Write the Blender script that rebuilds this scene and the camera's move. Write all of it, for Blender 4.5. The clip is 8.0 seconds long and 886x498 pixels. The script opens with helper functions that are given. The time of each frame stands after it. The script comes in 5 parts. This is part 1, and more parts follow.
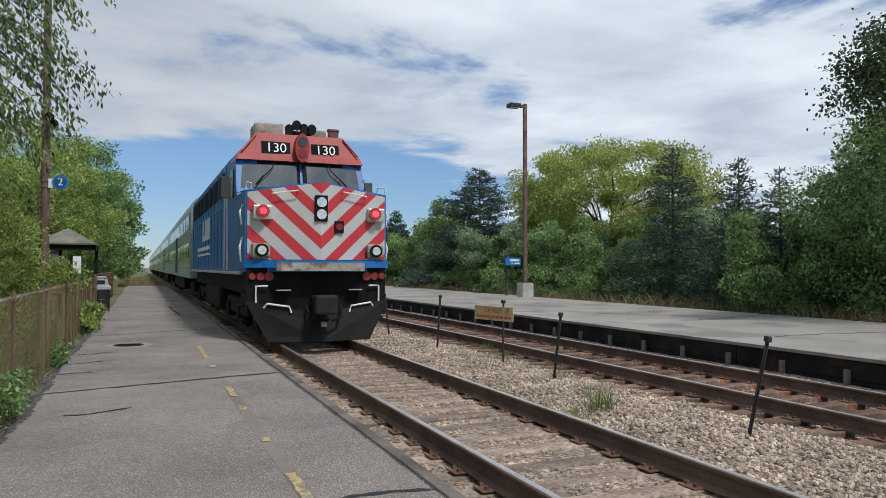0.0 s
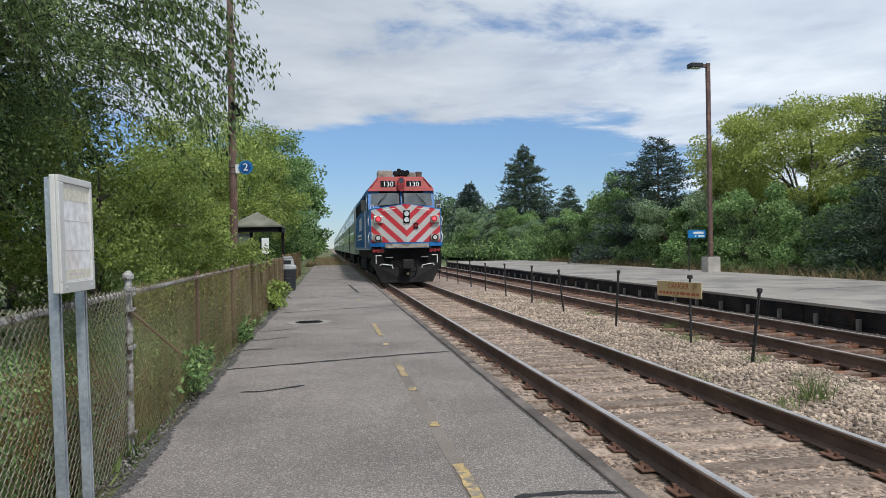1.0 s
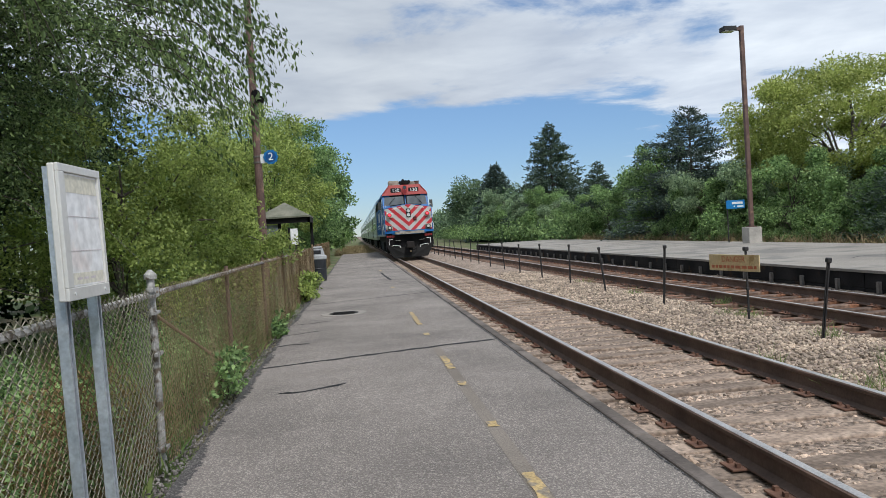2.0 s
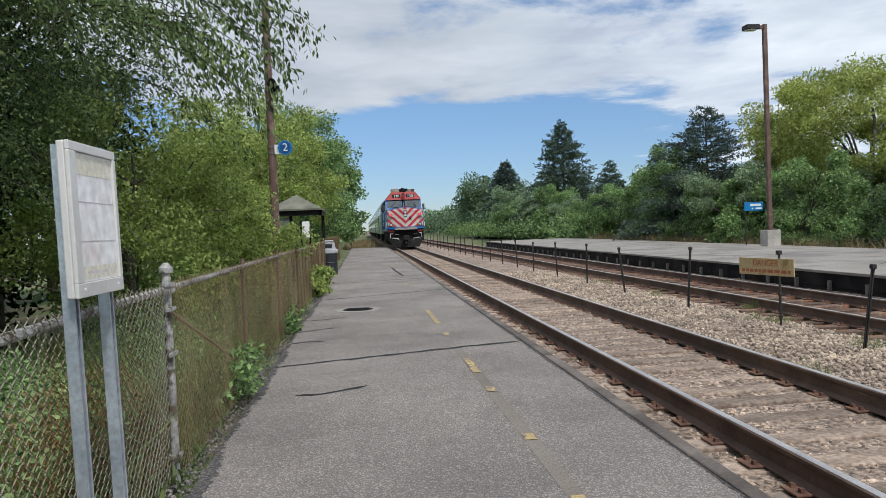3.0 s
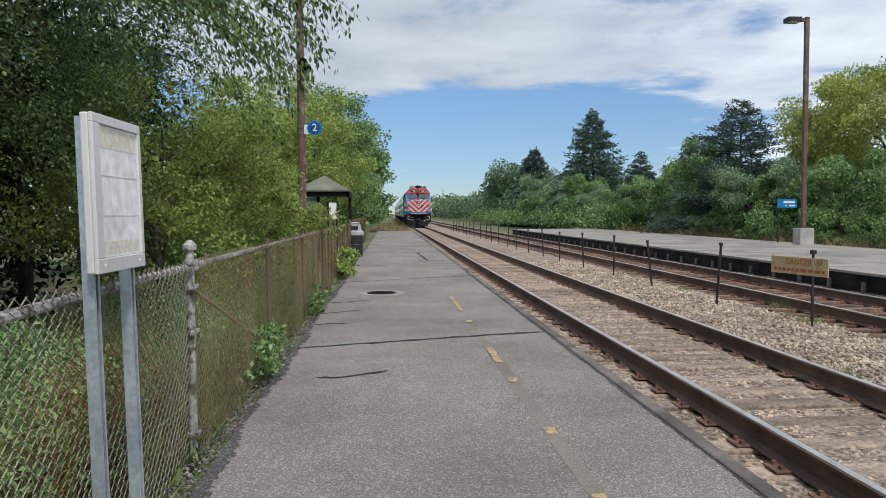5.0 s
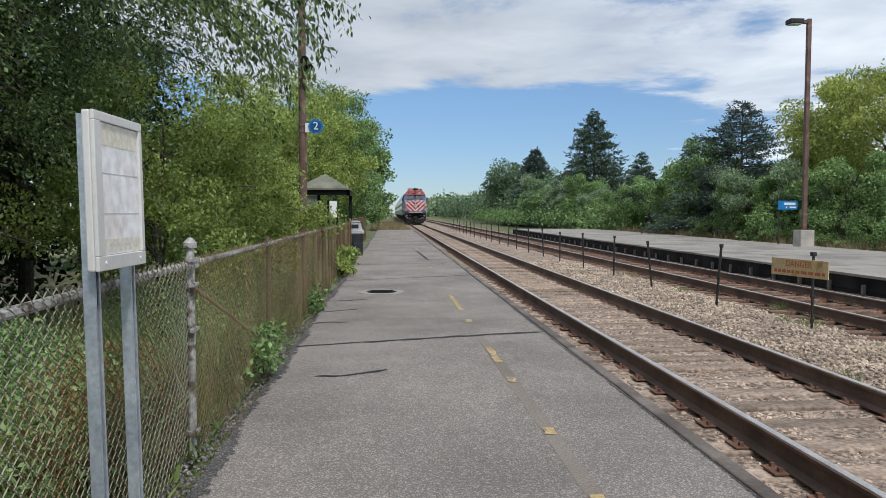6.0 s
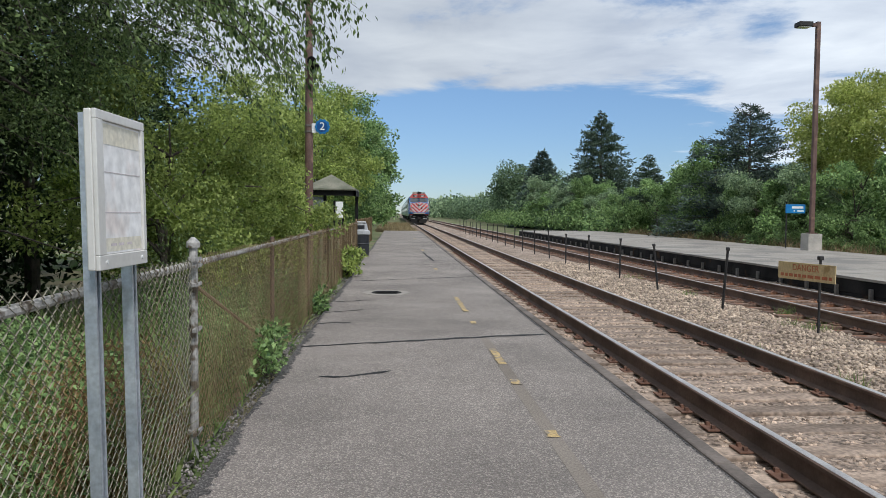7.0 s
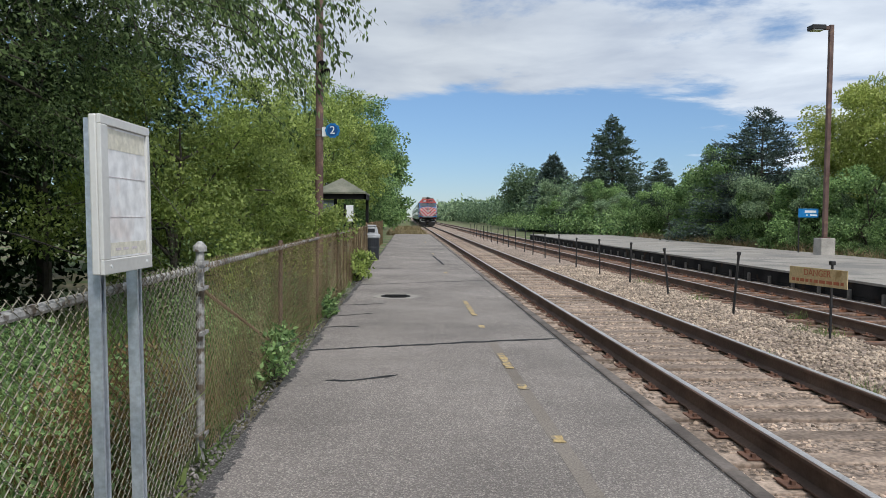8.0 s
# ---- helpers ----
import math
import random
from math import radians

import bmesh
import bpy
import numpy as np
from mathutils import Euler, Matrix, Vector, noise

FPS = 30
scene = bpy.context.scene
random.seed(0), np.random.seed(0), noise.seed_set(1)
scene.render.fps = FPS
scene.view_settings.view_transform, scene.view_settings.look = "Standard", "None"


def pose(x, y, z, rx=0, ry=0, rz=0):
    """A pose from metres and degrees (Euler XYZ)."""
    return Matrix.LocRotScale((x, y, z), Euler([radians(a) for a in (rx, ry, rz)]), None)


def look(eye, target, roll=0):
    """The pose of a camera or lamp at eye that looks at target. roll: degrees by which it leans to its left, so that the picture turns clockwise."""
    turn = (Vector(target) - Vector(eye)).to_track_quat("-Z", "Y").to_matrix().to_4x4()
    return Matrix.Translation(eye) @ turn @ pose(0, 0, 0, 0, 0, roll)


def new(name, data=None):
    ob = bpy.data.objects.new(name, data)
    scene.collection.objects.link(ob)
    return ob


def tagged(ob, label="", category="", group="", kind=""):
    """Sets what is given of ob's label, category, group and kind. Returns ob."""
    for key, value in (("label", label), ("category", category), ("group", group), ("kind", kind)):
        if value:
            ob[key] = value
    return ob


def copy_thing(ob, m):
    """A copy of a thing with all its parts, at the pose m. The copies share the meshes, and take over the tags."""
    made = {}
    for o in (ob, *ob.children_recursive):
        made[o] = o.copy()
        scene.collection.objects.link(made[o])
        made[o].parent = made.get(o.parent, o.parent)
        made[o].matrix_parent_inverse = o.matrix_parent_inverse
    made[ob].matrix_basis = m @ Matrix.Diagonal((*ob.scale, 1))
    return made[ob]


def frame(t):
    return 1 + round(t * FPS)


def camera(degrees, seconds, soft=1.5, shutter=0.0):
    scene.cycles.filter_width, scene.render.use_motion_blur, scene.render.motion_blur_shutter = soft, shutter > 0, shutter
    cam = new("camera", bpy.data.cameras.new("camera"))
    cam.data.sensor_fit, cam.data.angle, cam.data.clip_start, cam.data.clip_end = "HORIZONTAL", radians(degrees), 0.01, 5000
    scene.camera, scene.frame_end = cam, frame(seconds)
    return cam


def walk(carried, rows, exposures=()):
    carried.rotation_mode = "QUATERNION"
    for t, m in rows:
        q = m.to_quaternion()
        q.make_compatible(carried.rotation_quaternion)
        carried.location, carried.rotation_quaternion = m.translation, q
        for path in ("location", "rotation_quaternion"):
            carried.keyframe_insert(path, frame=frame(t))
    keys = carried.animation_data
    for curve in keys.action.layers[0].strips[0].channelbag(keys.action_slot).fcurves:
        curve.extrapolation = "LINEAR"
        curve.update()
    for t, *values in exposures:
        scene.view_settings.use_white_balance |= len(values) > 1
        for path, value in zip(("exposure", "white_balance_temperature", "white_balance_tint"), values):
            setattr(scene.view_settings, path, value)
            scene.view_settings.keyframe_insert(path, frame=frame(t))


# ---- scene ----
cam = camera(61.8, 8.0, soft=0.6)
PATH = [
    (0, (-2.537, -3.023, 1.502), (-1.784, -1.171, 1.553), 0.1),
    (0.5, (-2.359, -2.775, 1.483), (-1.867, -0.836, 1.494), 1.0),
    (1, (-2.354, -2.469, 1.464), (-2.049, -0.492, 1.457), -1.0),
    (2.5, (-2.526, -1.633, 1.461), (-2.295, 0.352, 1.401), -3.8),
    (3, (-2.594, -1.461, 1.471), (-2.382, 0.527, 1.413), -2.4),
    (3.5, (-2.581, -1.388, 1.464), (-2.369, 0.599, 1.38), -1.7),
    (4, (-2.586, -1.371, 1.477), (-2.38, 0.616, 1.38), -0.7),
    (4.5, (-2.59, -1.369, 1.476), (-2.436, 0.623, 1.381), -0.8),
    (6, (-2.592, -1.371, 1.481), (-2.45, 0.621, 1.383), 0.1),
    (6.5, (-2.579, -1.369, 1.474), (-2.447, 0.624, 1.377), 0.1),
    (7, (-2.573, -1.358, 1.482), (-2.448, 0.636, 1.387), 0.5),
    (7.5, (-2.559, -1.37, 1.491), (-2.464, 0.626, 1.405), 0.4),
    (8, (-2.54, -1.359, 1.489), (-2.445, 0.637, 1.403), 0.6),
]
walk(cam, [(t, look(eye, target, roll)) for t, eye, target, roll in PATH], [(0, -0.12), (0.6, -0.05), (1.2, 0.0), (8, 0.0)])

# ---------------------------------------------------------------- light
SUN_EL, SUN_AZ = 54, 160
world = bpy.data.worlds.new("sky")
scene.world = world
world.use_nodes = True
wt = world.node_tree
wt.nodes.clear()


def wn(kind, **kw):
    n = wt.nodes.new(kind)
    for k, v in kw.items():
        n.inputs[k].default_value = v
    return n


def wmath(op, a, b=None, clamp=False):
    n = wt.nodes.new("ShaderNodeMath")
    n.operation, n.use_clamp = op, clamp
    for i, v in enumerate((a, b)):
        if v is None:
            continue
        if isinstance(v, (int, float)):
            n.inputs[i].default_value = v
        else:
            wt.links.new(v, n.inputs[i])
    return n.outputs[0]


sky = wt.nodes.new("ShaderNodeTexSky")
sky.sky_type, sky.sun_disc = "NISHITA", False
sky.sun_elevation, sky.sun_rotation = radians(SUN_EL), radians(SUN_AZ)
sky.air_density, sky.dust_density, sky.ozone_density = 1.0, 0.0, 3.0
coord = wt.nodes.new("ShaderNodeTexCoord")
sep = wt.nodes.new("ShaderNodeSeparateXYZ")
wt.links.new(coord.outputs["Generated"], sep.inputs[0])
dx, dy, dz = sep.outputs
# the cloud deck as a flat layer seen in perspective
height = wmath("ADD", wmath("MAXIMUM", dz, 0.0), 0.07)
flat = wt.nodes.new("ShaderNodeCombineXYZ")
wt.links.new(wmath("DIVIDE", dx, height), flat.inputs[0])
wt.links.new(wmath("DIVIDE", dy, height), flat.inputs[1])


def cloud_noise(scale, detail, rough, offset):
    m = wt.nodes.new("ShaderNodeMapping")
    m.inputs["Location"].default_value = offset
    wt.links.new(flat.outputs[0], m.inputs[0])
    n = wn("ShaderNodeTexNoise", Scale=scale, Detail=detail, Roughness=rough, Distortion=0.35)
    wt.links.new(m.outputs[0], n.inputs["Vector"])
    return n.outputs["Fac"]


big = cloud_noise(0.55, 8, 0.58, (3.1, 1.7, 0))
fine = cloud_noise(1.7, 6, 0.6, (7.3, 2.2, 0))
# cloudier overhead, clear towards the horizon along the line
elev = wmath("MULTIPLY", wmath("SUBTRACT", dz, 0.175), 3.4)
side = wmath("MULTIPLY", wmath("MAXIMUM", wmath("SUBTRACT", dx, 0.12), 0.0), 0.9)
rise = wmath("MINIMUM", wmath("ADD", elev, side), 0.16)
cover = wmath("ADD", wmath("ADD", big, wmath("MULTIPLY", wmath("SUBTRACT", fine, 0.5), 0.5)), rise)
mask = wt.nodes.new("ShaderNodeMapRange")
mask.interpolation_type = "SMOOTHSTEP"
wt.links.new(cover, mask.inputs["Value"])
mask.inputs["From Min"].default_value, mask.inputs["From Max"].default_value = 0.46, 0.62
shade = wt.nodes.new("ShaderNodeValToRGB")
wt.links.new(wmath("ADD", wmath("MULTIPLY", cloud_noise(0.8, 5, 0.5, (1.2, 9.4, 0)), 0.75), wmath("MULTIPLY", fine, 0.25)), shade.inputs[0])
shade.color_ramp.elements[0].position, shade.color_ramp.elements[0].color = 0.38, (0.55, 0.63, 0.76, 1)
shade.color_ramp.elements[1].position, shade.color_ramp.elements[1].color = 0.60, (0.89, 0.97, 1.06, 1)
blue = wn("ShaderNodeBackground", Strength=0.108)
haze = wt.nodes.new("ShaderNodeValToRGB")
haze.color_ramp.elements[0].position, haze.color_ramp.elements[0].color = 0.0, (0.52, 0.64, 0.88, 1)
haze.color_ramp.elements[1].position, haze.color_ramp.elements[1].color = 0.22, (0.82, 0.93, 1.05, 1)
wt.links.new(dz, haze.inputs[0])
tint = wt.nodes.new("ShaderNodeMix")
tint.data_type, tint.blend_type = "RGBA", "MULTIPLY"
tint.inputs[0].default_value = 1.0
wt.links.new(sky.outputs[0], tint.inputs[6])
wt.links.new(haze.outputs[0], tint.inputs[7])
wt.links.new(tint.outputs[2], blue.inputs["Color"])
white = wn("ShaderNodeBackground", Strength=0.92)
# the deck thins and brightens to the east
glow = wt.nodes.new("ShaderNodeMapRange")
wt.links.new(dx, glow.inputs["Value"])
glow.inputs["From Min"].default_value, glow.inputs["From Max"].default_value = 0.05, 0.42
glow.inputs["To Min"].default_value, glow.inputs["To Max"].default_value = 0.76, 1.0
wt.links.new(glow.outputs[0], white.inputs["Strength"])
wt.links.new(shade.outputs[0], white.inputs["Color"])
mixed = wt.nodes.new("ShaderNodeMixShader")
wt.links.new(mask.outputs[0], mixed.inputs[0])
wt.links.new(blue.outputs[0], mixed.inputs[1])
wt.links.new(white.outputs[0], mixed.inputs[2])
wout = wt.nodes.new("ShaderNodeOutputWorld")
wt.links.new(mixed.outputs[0], wout.inputs[0])

sun = new("sun", bpy.data.lights.new("sun", "SUN"))
sun.data.energy, sun.data.angle, sun.data.color = 2.75, radians(7), (1.0, 0.98, 0.965)
_e, _a = radians(SUN_EL), radians(SUN_AZ)
sun.matrix_world = look((0, 0, 0), (-math.sin(_a) * math.cos(_e), -math.cos(_a) * math.cos(_e), -math.sin(_e)))


# ---------------------------------------------------------------- materials
def material(name, c1, c2, rough=0.8, metal=0.0, s1=0.6, s2=30.0, bump=0.15, fine=0.15, island=0.0, obj=0.0, spots=None, emit=0.0, spec=0.5, bdist=0.01):
    """c1 and c2 mixed by a broad and a fine noise; island/obj: lightness spread from piece to piece; spots: (colour, scale, amount)."""
    m = bpy.data.materials.new(name)
    m.use_nodes = True
    nt = m.node_tree
    b = nt.nodes["Principled BSDF"]
    b.inputs["Roughness"].default_value, b.inputs["Metallic"].default_value = rough, metal
    b.inputs["Specular IOR Level"].default_value = spec
    geo = nt.nodes.new("ShaderNodeTexCoord")
    n1 = nt.nodes.new("ShaderNodeTexNoise")
    n1.inputs["Scale"].default_value, n1.inputs["Detail"].default_value = s1, 6
    n2 = nt.nodes.new("ShaderNodeTexNoise")
    n2.inputs["Scale"].default_value, n2.inputs["Detail"].default_value = s2, 4
    for n in (n1, n2):
        nt.links.new(geo.outputs["Object"], n.inputs["Vector"])
    ramp = nt.nodes.new("ShaderNodeValToRGB")
    ramp.color_ramp.elements[0].position, ramp.color_ramp.elements[0].color = 0.36, (*c1, 1)
    ramp.color_ramp.elements[1].position, ramp.color_ramp.elements[1].color = 0.64, (*c2, 1)
    nt.links.new(n1.outputs["Fac"], ramp.inputs[0])
    grain = nt.nodes.new("ShaderNodeMapRange")
    grain.inputs["From Min"].default_value, grain.inputs["From Max"].default_value = 0.32, 0.68
    grain.inputs["To Min"].default_value, grain.inputs["To Max"].default_value = 1 - fine, 1 + fine
    nt.links.new(n2.outputs["Fac"], grain.inputs["Value"])
    col = ramp.outputs[0]
    if spots:
        n3 = nt.nodes.new("ShaderNodeTexNoise")
        n3.inputs["Scale"].default_value, n3.inputs["Detail"].default_value = spots[1], 7
        nt.links.new(geo.outputs["Object"], n3.inputs["Vector"])
        mr = nt.nodes.new("ShaderNodeMapRange")
        mr.inputs["From Min"].default_value, mr.inputs["From Max"].default_value = 0.62 - spots[2] * 0.3, 0.72 - spots[2] * 0.3
        nt.links.new(n3.outputs["Fac"], mr.inputs["Value"])
        mc = nt.nodes.new("ShaderNodeMix")
        mc.data_type = "RGBA"
        nt.links.new(mr.outputs[0], mc.inputs[0])
        nt.links.new(col, mc.inputs[6])
        mc.inputs[7].default_value = (*spots[0], 1)
        col = mc.outputs[2]
    gm = nt.nodes.new("ShaderNodeVectorMath")
    gm.operation = "SCALE"
    nt.links.new(col, gm.inputs[0])
    nt.links.new(grain.outputs[0], gm.inputs["Scale"])
    col = gm.outputs[0]
    if island or obj:
        hs = nt.nodes.new("ShaderNodeHueSaturation")
        src = nt.nodes.new("ShaderNodeNewGeometry").outputs["Random Per Island"] if island else nt.nodes.new("ShaderNodeObjectInfo").outputs["Random"]
        mr = nt.nodes.new("ShaderNodeMapRange")
        amount = island or obj
        mr.inputs["To Min"].default_value, mr.inputs["To Max"].default_value = 1 - amount, 1 + amount
        nt.links.new(src, mr.inputs["Value"])
        nt.links.new(mr.outputs[0], hs.inputs["Value"])
        nt.links.new(col, hs.inputs["Color"])
        col = hs.outputs[0]
    nt.links.new(col, b.inputs["Base Color"])
    if bump:
        bp = nt.nodes.new("ShaderNodeBump")
        bp.inputs["Strength"].default_value, bp.inputs["Distance"].default_value = bump, bdist
        nt.links.new(n2.outputs["Fac"], bp.inputs["Height"])
        nt.links.new(bp.outputs[0], b.inputs["Normal"])
    if emit:
        nt.links.new(col, b.inputs["Emission Color"])
        b.inputs["Emission Strength"].default_value = emit
    return m


def leaf_material(name, dark, light, through_amount=0.35, gloss=0.35):
    m = bpy.data.materials.new(name)
    m.use_nodes = True
    nt = m.node_tree
    b = nt.nodes["Principled BSDF"]
    b.inputs["Roughness"].default_value = 0.5
    b.inputs["Specular IOR Level"].default_value = gloss
    ramp = nt.nodes.new("ShaderNodeValToRGB")
    ramp.color_ramp.elements[0].color, ramp.color_ramp.elements[1].color = (*dark, 1), (*light, 1)
    nt.links.new(nt.nodes.new("ShaderNodeNewGeometry").outputs["Random Per Island"], ramp.inputs[0])
    patch = nt.nodes.new("ShaderNodeTexNoise")
    patch.inputs["Scale"].default_value = 0.9
    co = nt.nodes.new("ShaderNodeTexCoord")
    nt.links.new(co.outputs["Object"], patch.inputs["Vector"])
    hs = nt.nodes.new("ShaderNodeHueSaturation")
    mr = nt.nodes.new("ShaderNodeMapRange")
    mr.inputs["From Min"].default_value, mr.inputs["From Max"].default_value = 0.3, 0.7
    mr.inputs["To Min"].default_value, mr.inputs["To Max"].default_value = 0.72, 1.3
    nt.links.new(patch.outputs["Fac"], mr.inputs["Value"])
    nt.links.new(mr.outputs[0], hs.inputs["Value"])
    nt.links.new(ramp.outputs[0], hs.inputs["Color"])
    nt.links.new(hs.outputs[0], b.inputs["Base Color"])
    tr = nt.nodes.new("ShaderNodeBsdfTranslucent")
    nt.links.new(hs.outputs[0], tr.inputs["Color"])
    mix = nt.nodes.new("ShaderNodeMixShader")
    mix.inputs[0].default_value = through_amount
    nt.links.new(b.outputs[0], mix.inputs[1])
    nt.links.new(tr.outputs[0], mix.inputs[2])
    nt.links.new(mix.outputs[0], nt.nodes["Material Output"].inputs["Surface"])
    return m


def asphalt_material(name, c1, c2, low, high):
    """Worn asphalt: broad stains, mid-size blotches and aggregate stones from dark to pale."""
    m = bpy.data.materials.new(name)
    m.use_nodes = True
    nt = m.node_tree
    b = nt.nodes["Principled BSDF"]
    b.inputs["Roughness"].default_value = 0.9
    co = nt.nodes.new("ShaderNodeTexCoord")
    stain = nt.nodes.new("ShaderNodeTexNoise")
    stain.inputs["Scale"].default_value, stain.inputs["Detail"].default_value = 0.55, 8
    stain.inputs["Roughness"].default_value = 0.66
    ramp = nt.nodes.new("ShaderNodeValToRGB")
    ramp.color_ramp.elements[0].position, ramp.color_ramp.elements[0].color = 0.36, (*c1, 1)
    ramp.color_ramp.elements[1].position, ramp.color_ramp.elements[1].color = 0.62, (*c2, 1)
    cells = nt.nodes.new("ShaderNodeTexVoronoi")
    cells.inputs["Scale"].default_value = 125
    tone = nt.nodes.new("ShaderNodeSeparateColor")
    curve = nt.nodes.new("ShaderNodeValToRGB")
    e = curve.color_ramp.elements
    e[0].position, e[0].color = 0.0, (low, low, low, 1)
    e[1].position, e[1].color = 1.0, (high, high, high * 0.97, 1)
    mid = e.new(0.72)
    mid.color = (0.98, 0.98, 0.98, 1)
    mul = nt.nodes.new("ShaderNodeVectorMath")
    mul.operation = "MULTIPLY"
    bp = nt.nodes.new("ShaderNodeBump")
    bp.inputs["Strength"].default_value, bp.inputs["Distance"].default_value = 0.7, 0.006
    for n in (stain, cells):
        nt.links.new(co.outputs["Object"], n.inputs["Vector"])
    nt.links.new(stain.outputs["Fac"], ramp.inputs[0])
    nt.links.new(cells.outputs["Color"], tone.inputs[0])
    nt.links.new(tone.outputs[0], curve.inputs[0])
    nt.links.new(ramp.outputs[0], mul.inputs[0])
    nt.links.new(curve.outputs[0], mul.inputs[1])
    nt.links.new(mul.outputs[0], b.inputs["Base Color"])
    nt.links.new(cells.outputs["Distance"], bp.inputs["Height"])
    nt.links.new(bp.outputs[0], b.inputs["Normal"])
    return m


def stripe_material(name):
    """Red and off-white chevrons whose tip points down at the middle of the nose."""
    m = material(name, (0.47, 0.47, 0.455), (0.54, 0.54, 0.52), rough=0.45, s1=1.5, s2=25, bump=0.02, fine=0.03)
    nt = m.node_tree
    b = nt.nodes["Principled BSDF"]
    white = b.inputs["Base Color"].links[0].from_socket
    co = nt.nodes.new("ShaderNodeTexCoord")
    sp = nt.nodes.new("ShaderNodeSeparateXYZ")
    nt.links.new(co.outputs["Object"], sp.inputs[0])

    def mth(op, a, b2=None):
        n = nt.nodes.new("ShaderNodeMath")
        n.operation = op
        for i, v in enumerate((a, b2)):
            if v is None:
                continue
            if isinstance(v, (int, float)):
                n.inputs[i].default_value = v
            else:
                nt.links.new(v, n.inputs[i])
        return n.outputs[0]

    q = mth("SUBTRACT", sp.outputs[2], mth("MULTIPLY", mth("ABSOLUTE", sp.outputs[0]), 0.94))
    fr = mth("FRACT", mth("DIVIDE", mth("SUBTRACT", 13.135, q), 0.55))
    red = mth("LESS_THAN", fr, 0.48)
    mc = nt.nodes.new("ShaderNodeMix")
    mc.data_type = "RGBA"
    nt.links.new(red, mc.inputs[0])
    nt.links.new(white, mc.inputs[6])
    mc.inputs[7].default_value = (0.52, 0.035, 0.045, 1)
    nt.links.new(mc.outputs[2], b.inputs["Base Color"])
    return m


ASPHALT = asphalt_material("aged_asphalt", (0.195, 0.174, 0.158), (0.295, 0.262, 0.238), 0.62, 1.75)
ASPHALT_DARK = asphalt_material("crumbling_asphalt_edge", (0.045, 0.043, 0.043), (0.12, 0.112, 0.108), 0.4, 2.4)
ASPHALT_TRENCH = material("patched_asphalt", (0.175, 0.15, 0.125), (0.235, 0.205, 0.175), 0.9, s1=0.8, s2=80, bump=0.4, fine=0.3, bdist=0.005)
CRACK = material("crack_filler", (0.010, 0.010, 0.011), (0.028, 0.028, 0.029), 0.8, s1=3, s2=60)
YELLOW_PAINT = material("worn_yellow_paint", (0.40, 0.29, 0.135), (0.51, 0.375, 0.175), 0.85, s1=4, s2=60, fine=0.3, spots=((0.26, 0.22, 0.17), 14, 0.5))
FAR_SLAB = material("weathered_concrete", (0.26, 0.24, 0.212), (0.345, 0.318, 0.282), 0.9, s1=0.5, s2=40, bump=0.2, fine=0.2, spots=((0.20, 0.19, 0.175), 0.7, 0.35))
GROUND = material("dry_earth", (0.12, 0.11, 0.06), (0.22, 0.19, 0.11), 0.95, s1=0.35, s2=12, bump=0.6, bdist=0.05, spots=((0.09, 0.13, 0.04), 0.5, 0.6))
BALLAST = material("ballast_bed", (0.24, 0.183, 0.142), (0.37, 0.29, 0.23), 0.95, s1=1.2, s2=22, bump=1.0, fine=0.7, bdist=0.05)
STONE = material("ballast_stone", (0.29, 0.232, 0.178), (0.49, 0.395, 0.305), 0.9, s1=2.0, s2=50, bump=0.2, island=0.6)
EDGE_STONE = material("dark_edge_gravel", (0.095, 0.086, 0.08), (0.27, 0.25, 0.235), 0.9, s1=2.0, s2=50, bump=0.2, island=0.6)
STONE_BROWN = material("brown_ballast_stone", (0.21, 0.157, 0.12), (0.37, 0.288, 0.225), 0.9, s1=2.0, s2=50, bump=0.2, island=0.7)
STONE_TAN = material("tan_ballast_stone", (0.26, 0.196, 0.148), (0.45, 0.345, 0.265), 0.9, s1=2.0, s2=50, bump=0.2, island=0.7)
RAIL_SIDE = material("rusty_rail", (0.10, 0.066, 0.052), (0.18, 0.118, 0.09), 0.85, 0.0, s1=2, s2=40, bump=0.1)
RAIL_TOP = material("polished_rail", (0.55, 0.52, 0.50), (0.70, 0.67, 0.64), 0.45, 1.0, s1=3, s2=60, bump=0.02)
TIE = material("weathered_tie", (0.185, 0.137, 0.104), (0.35, 0.27, 0.21), 0.9, s1=2.5, s2=22, bump=0.5, obj=0.3, fine=0.4)
TIE_DARK = material("dark_rusty_tie", (0.075, 0.046, 0.034), (0.19, 0.125, 0.09), 0.9, s1=2.5, s2=22, bump=0.5, obj=0.35, fine=0.4, spots=((0.24, 0.11, 0.06), 2.2, 0.2))
PLATE = material("rust_plate", (0.11, 0.055, 0.036), (0.20, 0.105, 0.07), 0.85, s1=6, s2=60)
TIMBER = material("dark_timber", (0.085, 0.07, 0.061), (0.19, 0.162, 0.142), 0.9, s1=2, s2=30, bump=0.4, obj=0.2)
TIMBER_BLACK = material("creosote_timber", (0.010, 0.010, 0.011), (0.030, 0.029, 0.029), 0.85, s1=1.5, s2=30, bump=0.3, spots=((0.06, 0.035, 0.02), 1.8, 0.15), spec=0.15)
COUPLER = material("grimy_coupler", (0.006, 0.005, 0.005), (0.018, 0.013, 0.011), 0.8, s1=5, s2=40)
STUB = material("grey_stub", (0.10, 0.092, 0.085), (0.20, 0.185, 0.168), 0.9, s1=4, s2=40, bump=0.3)
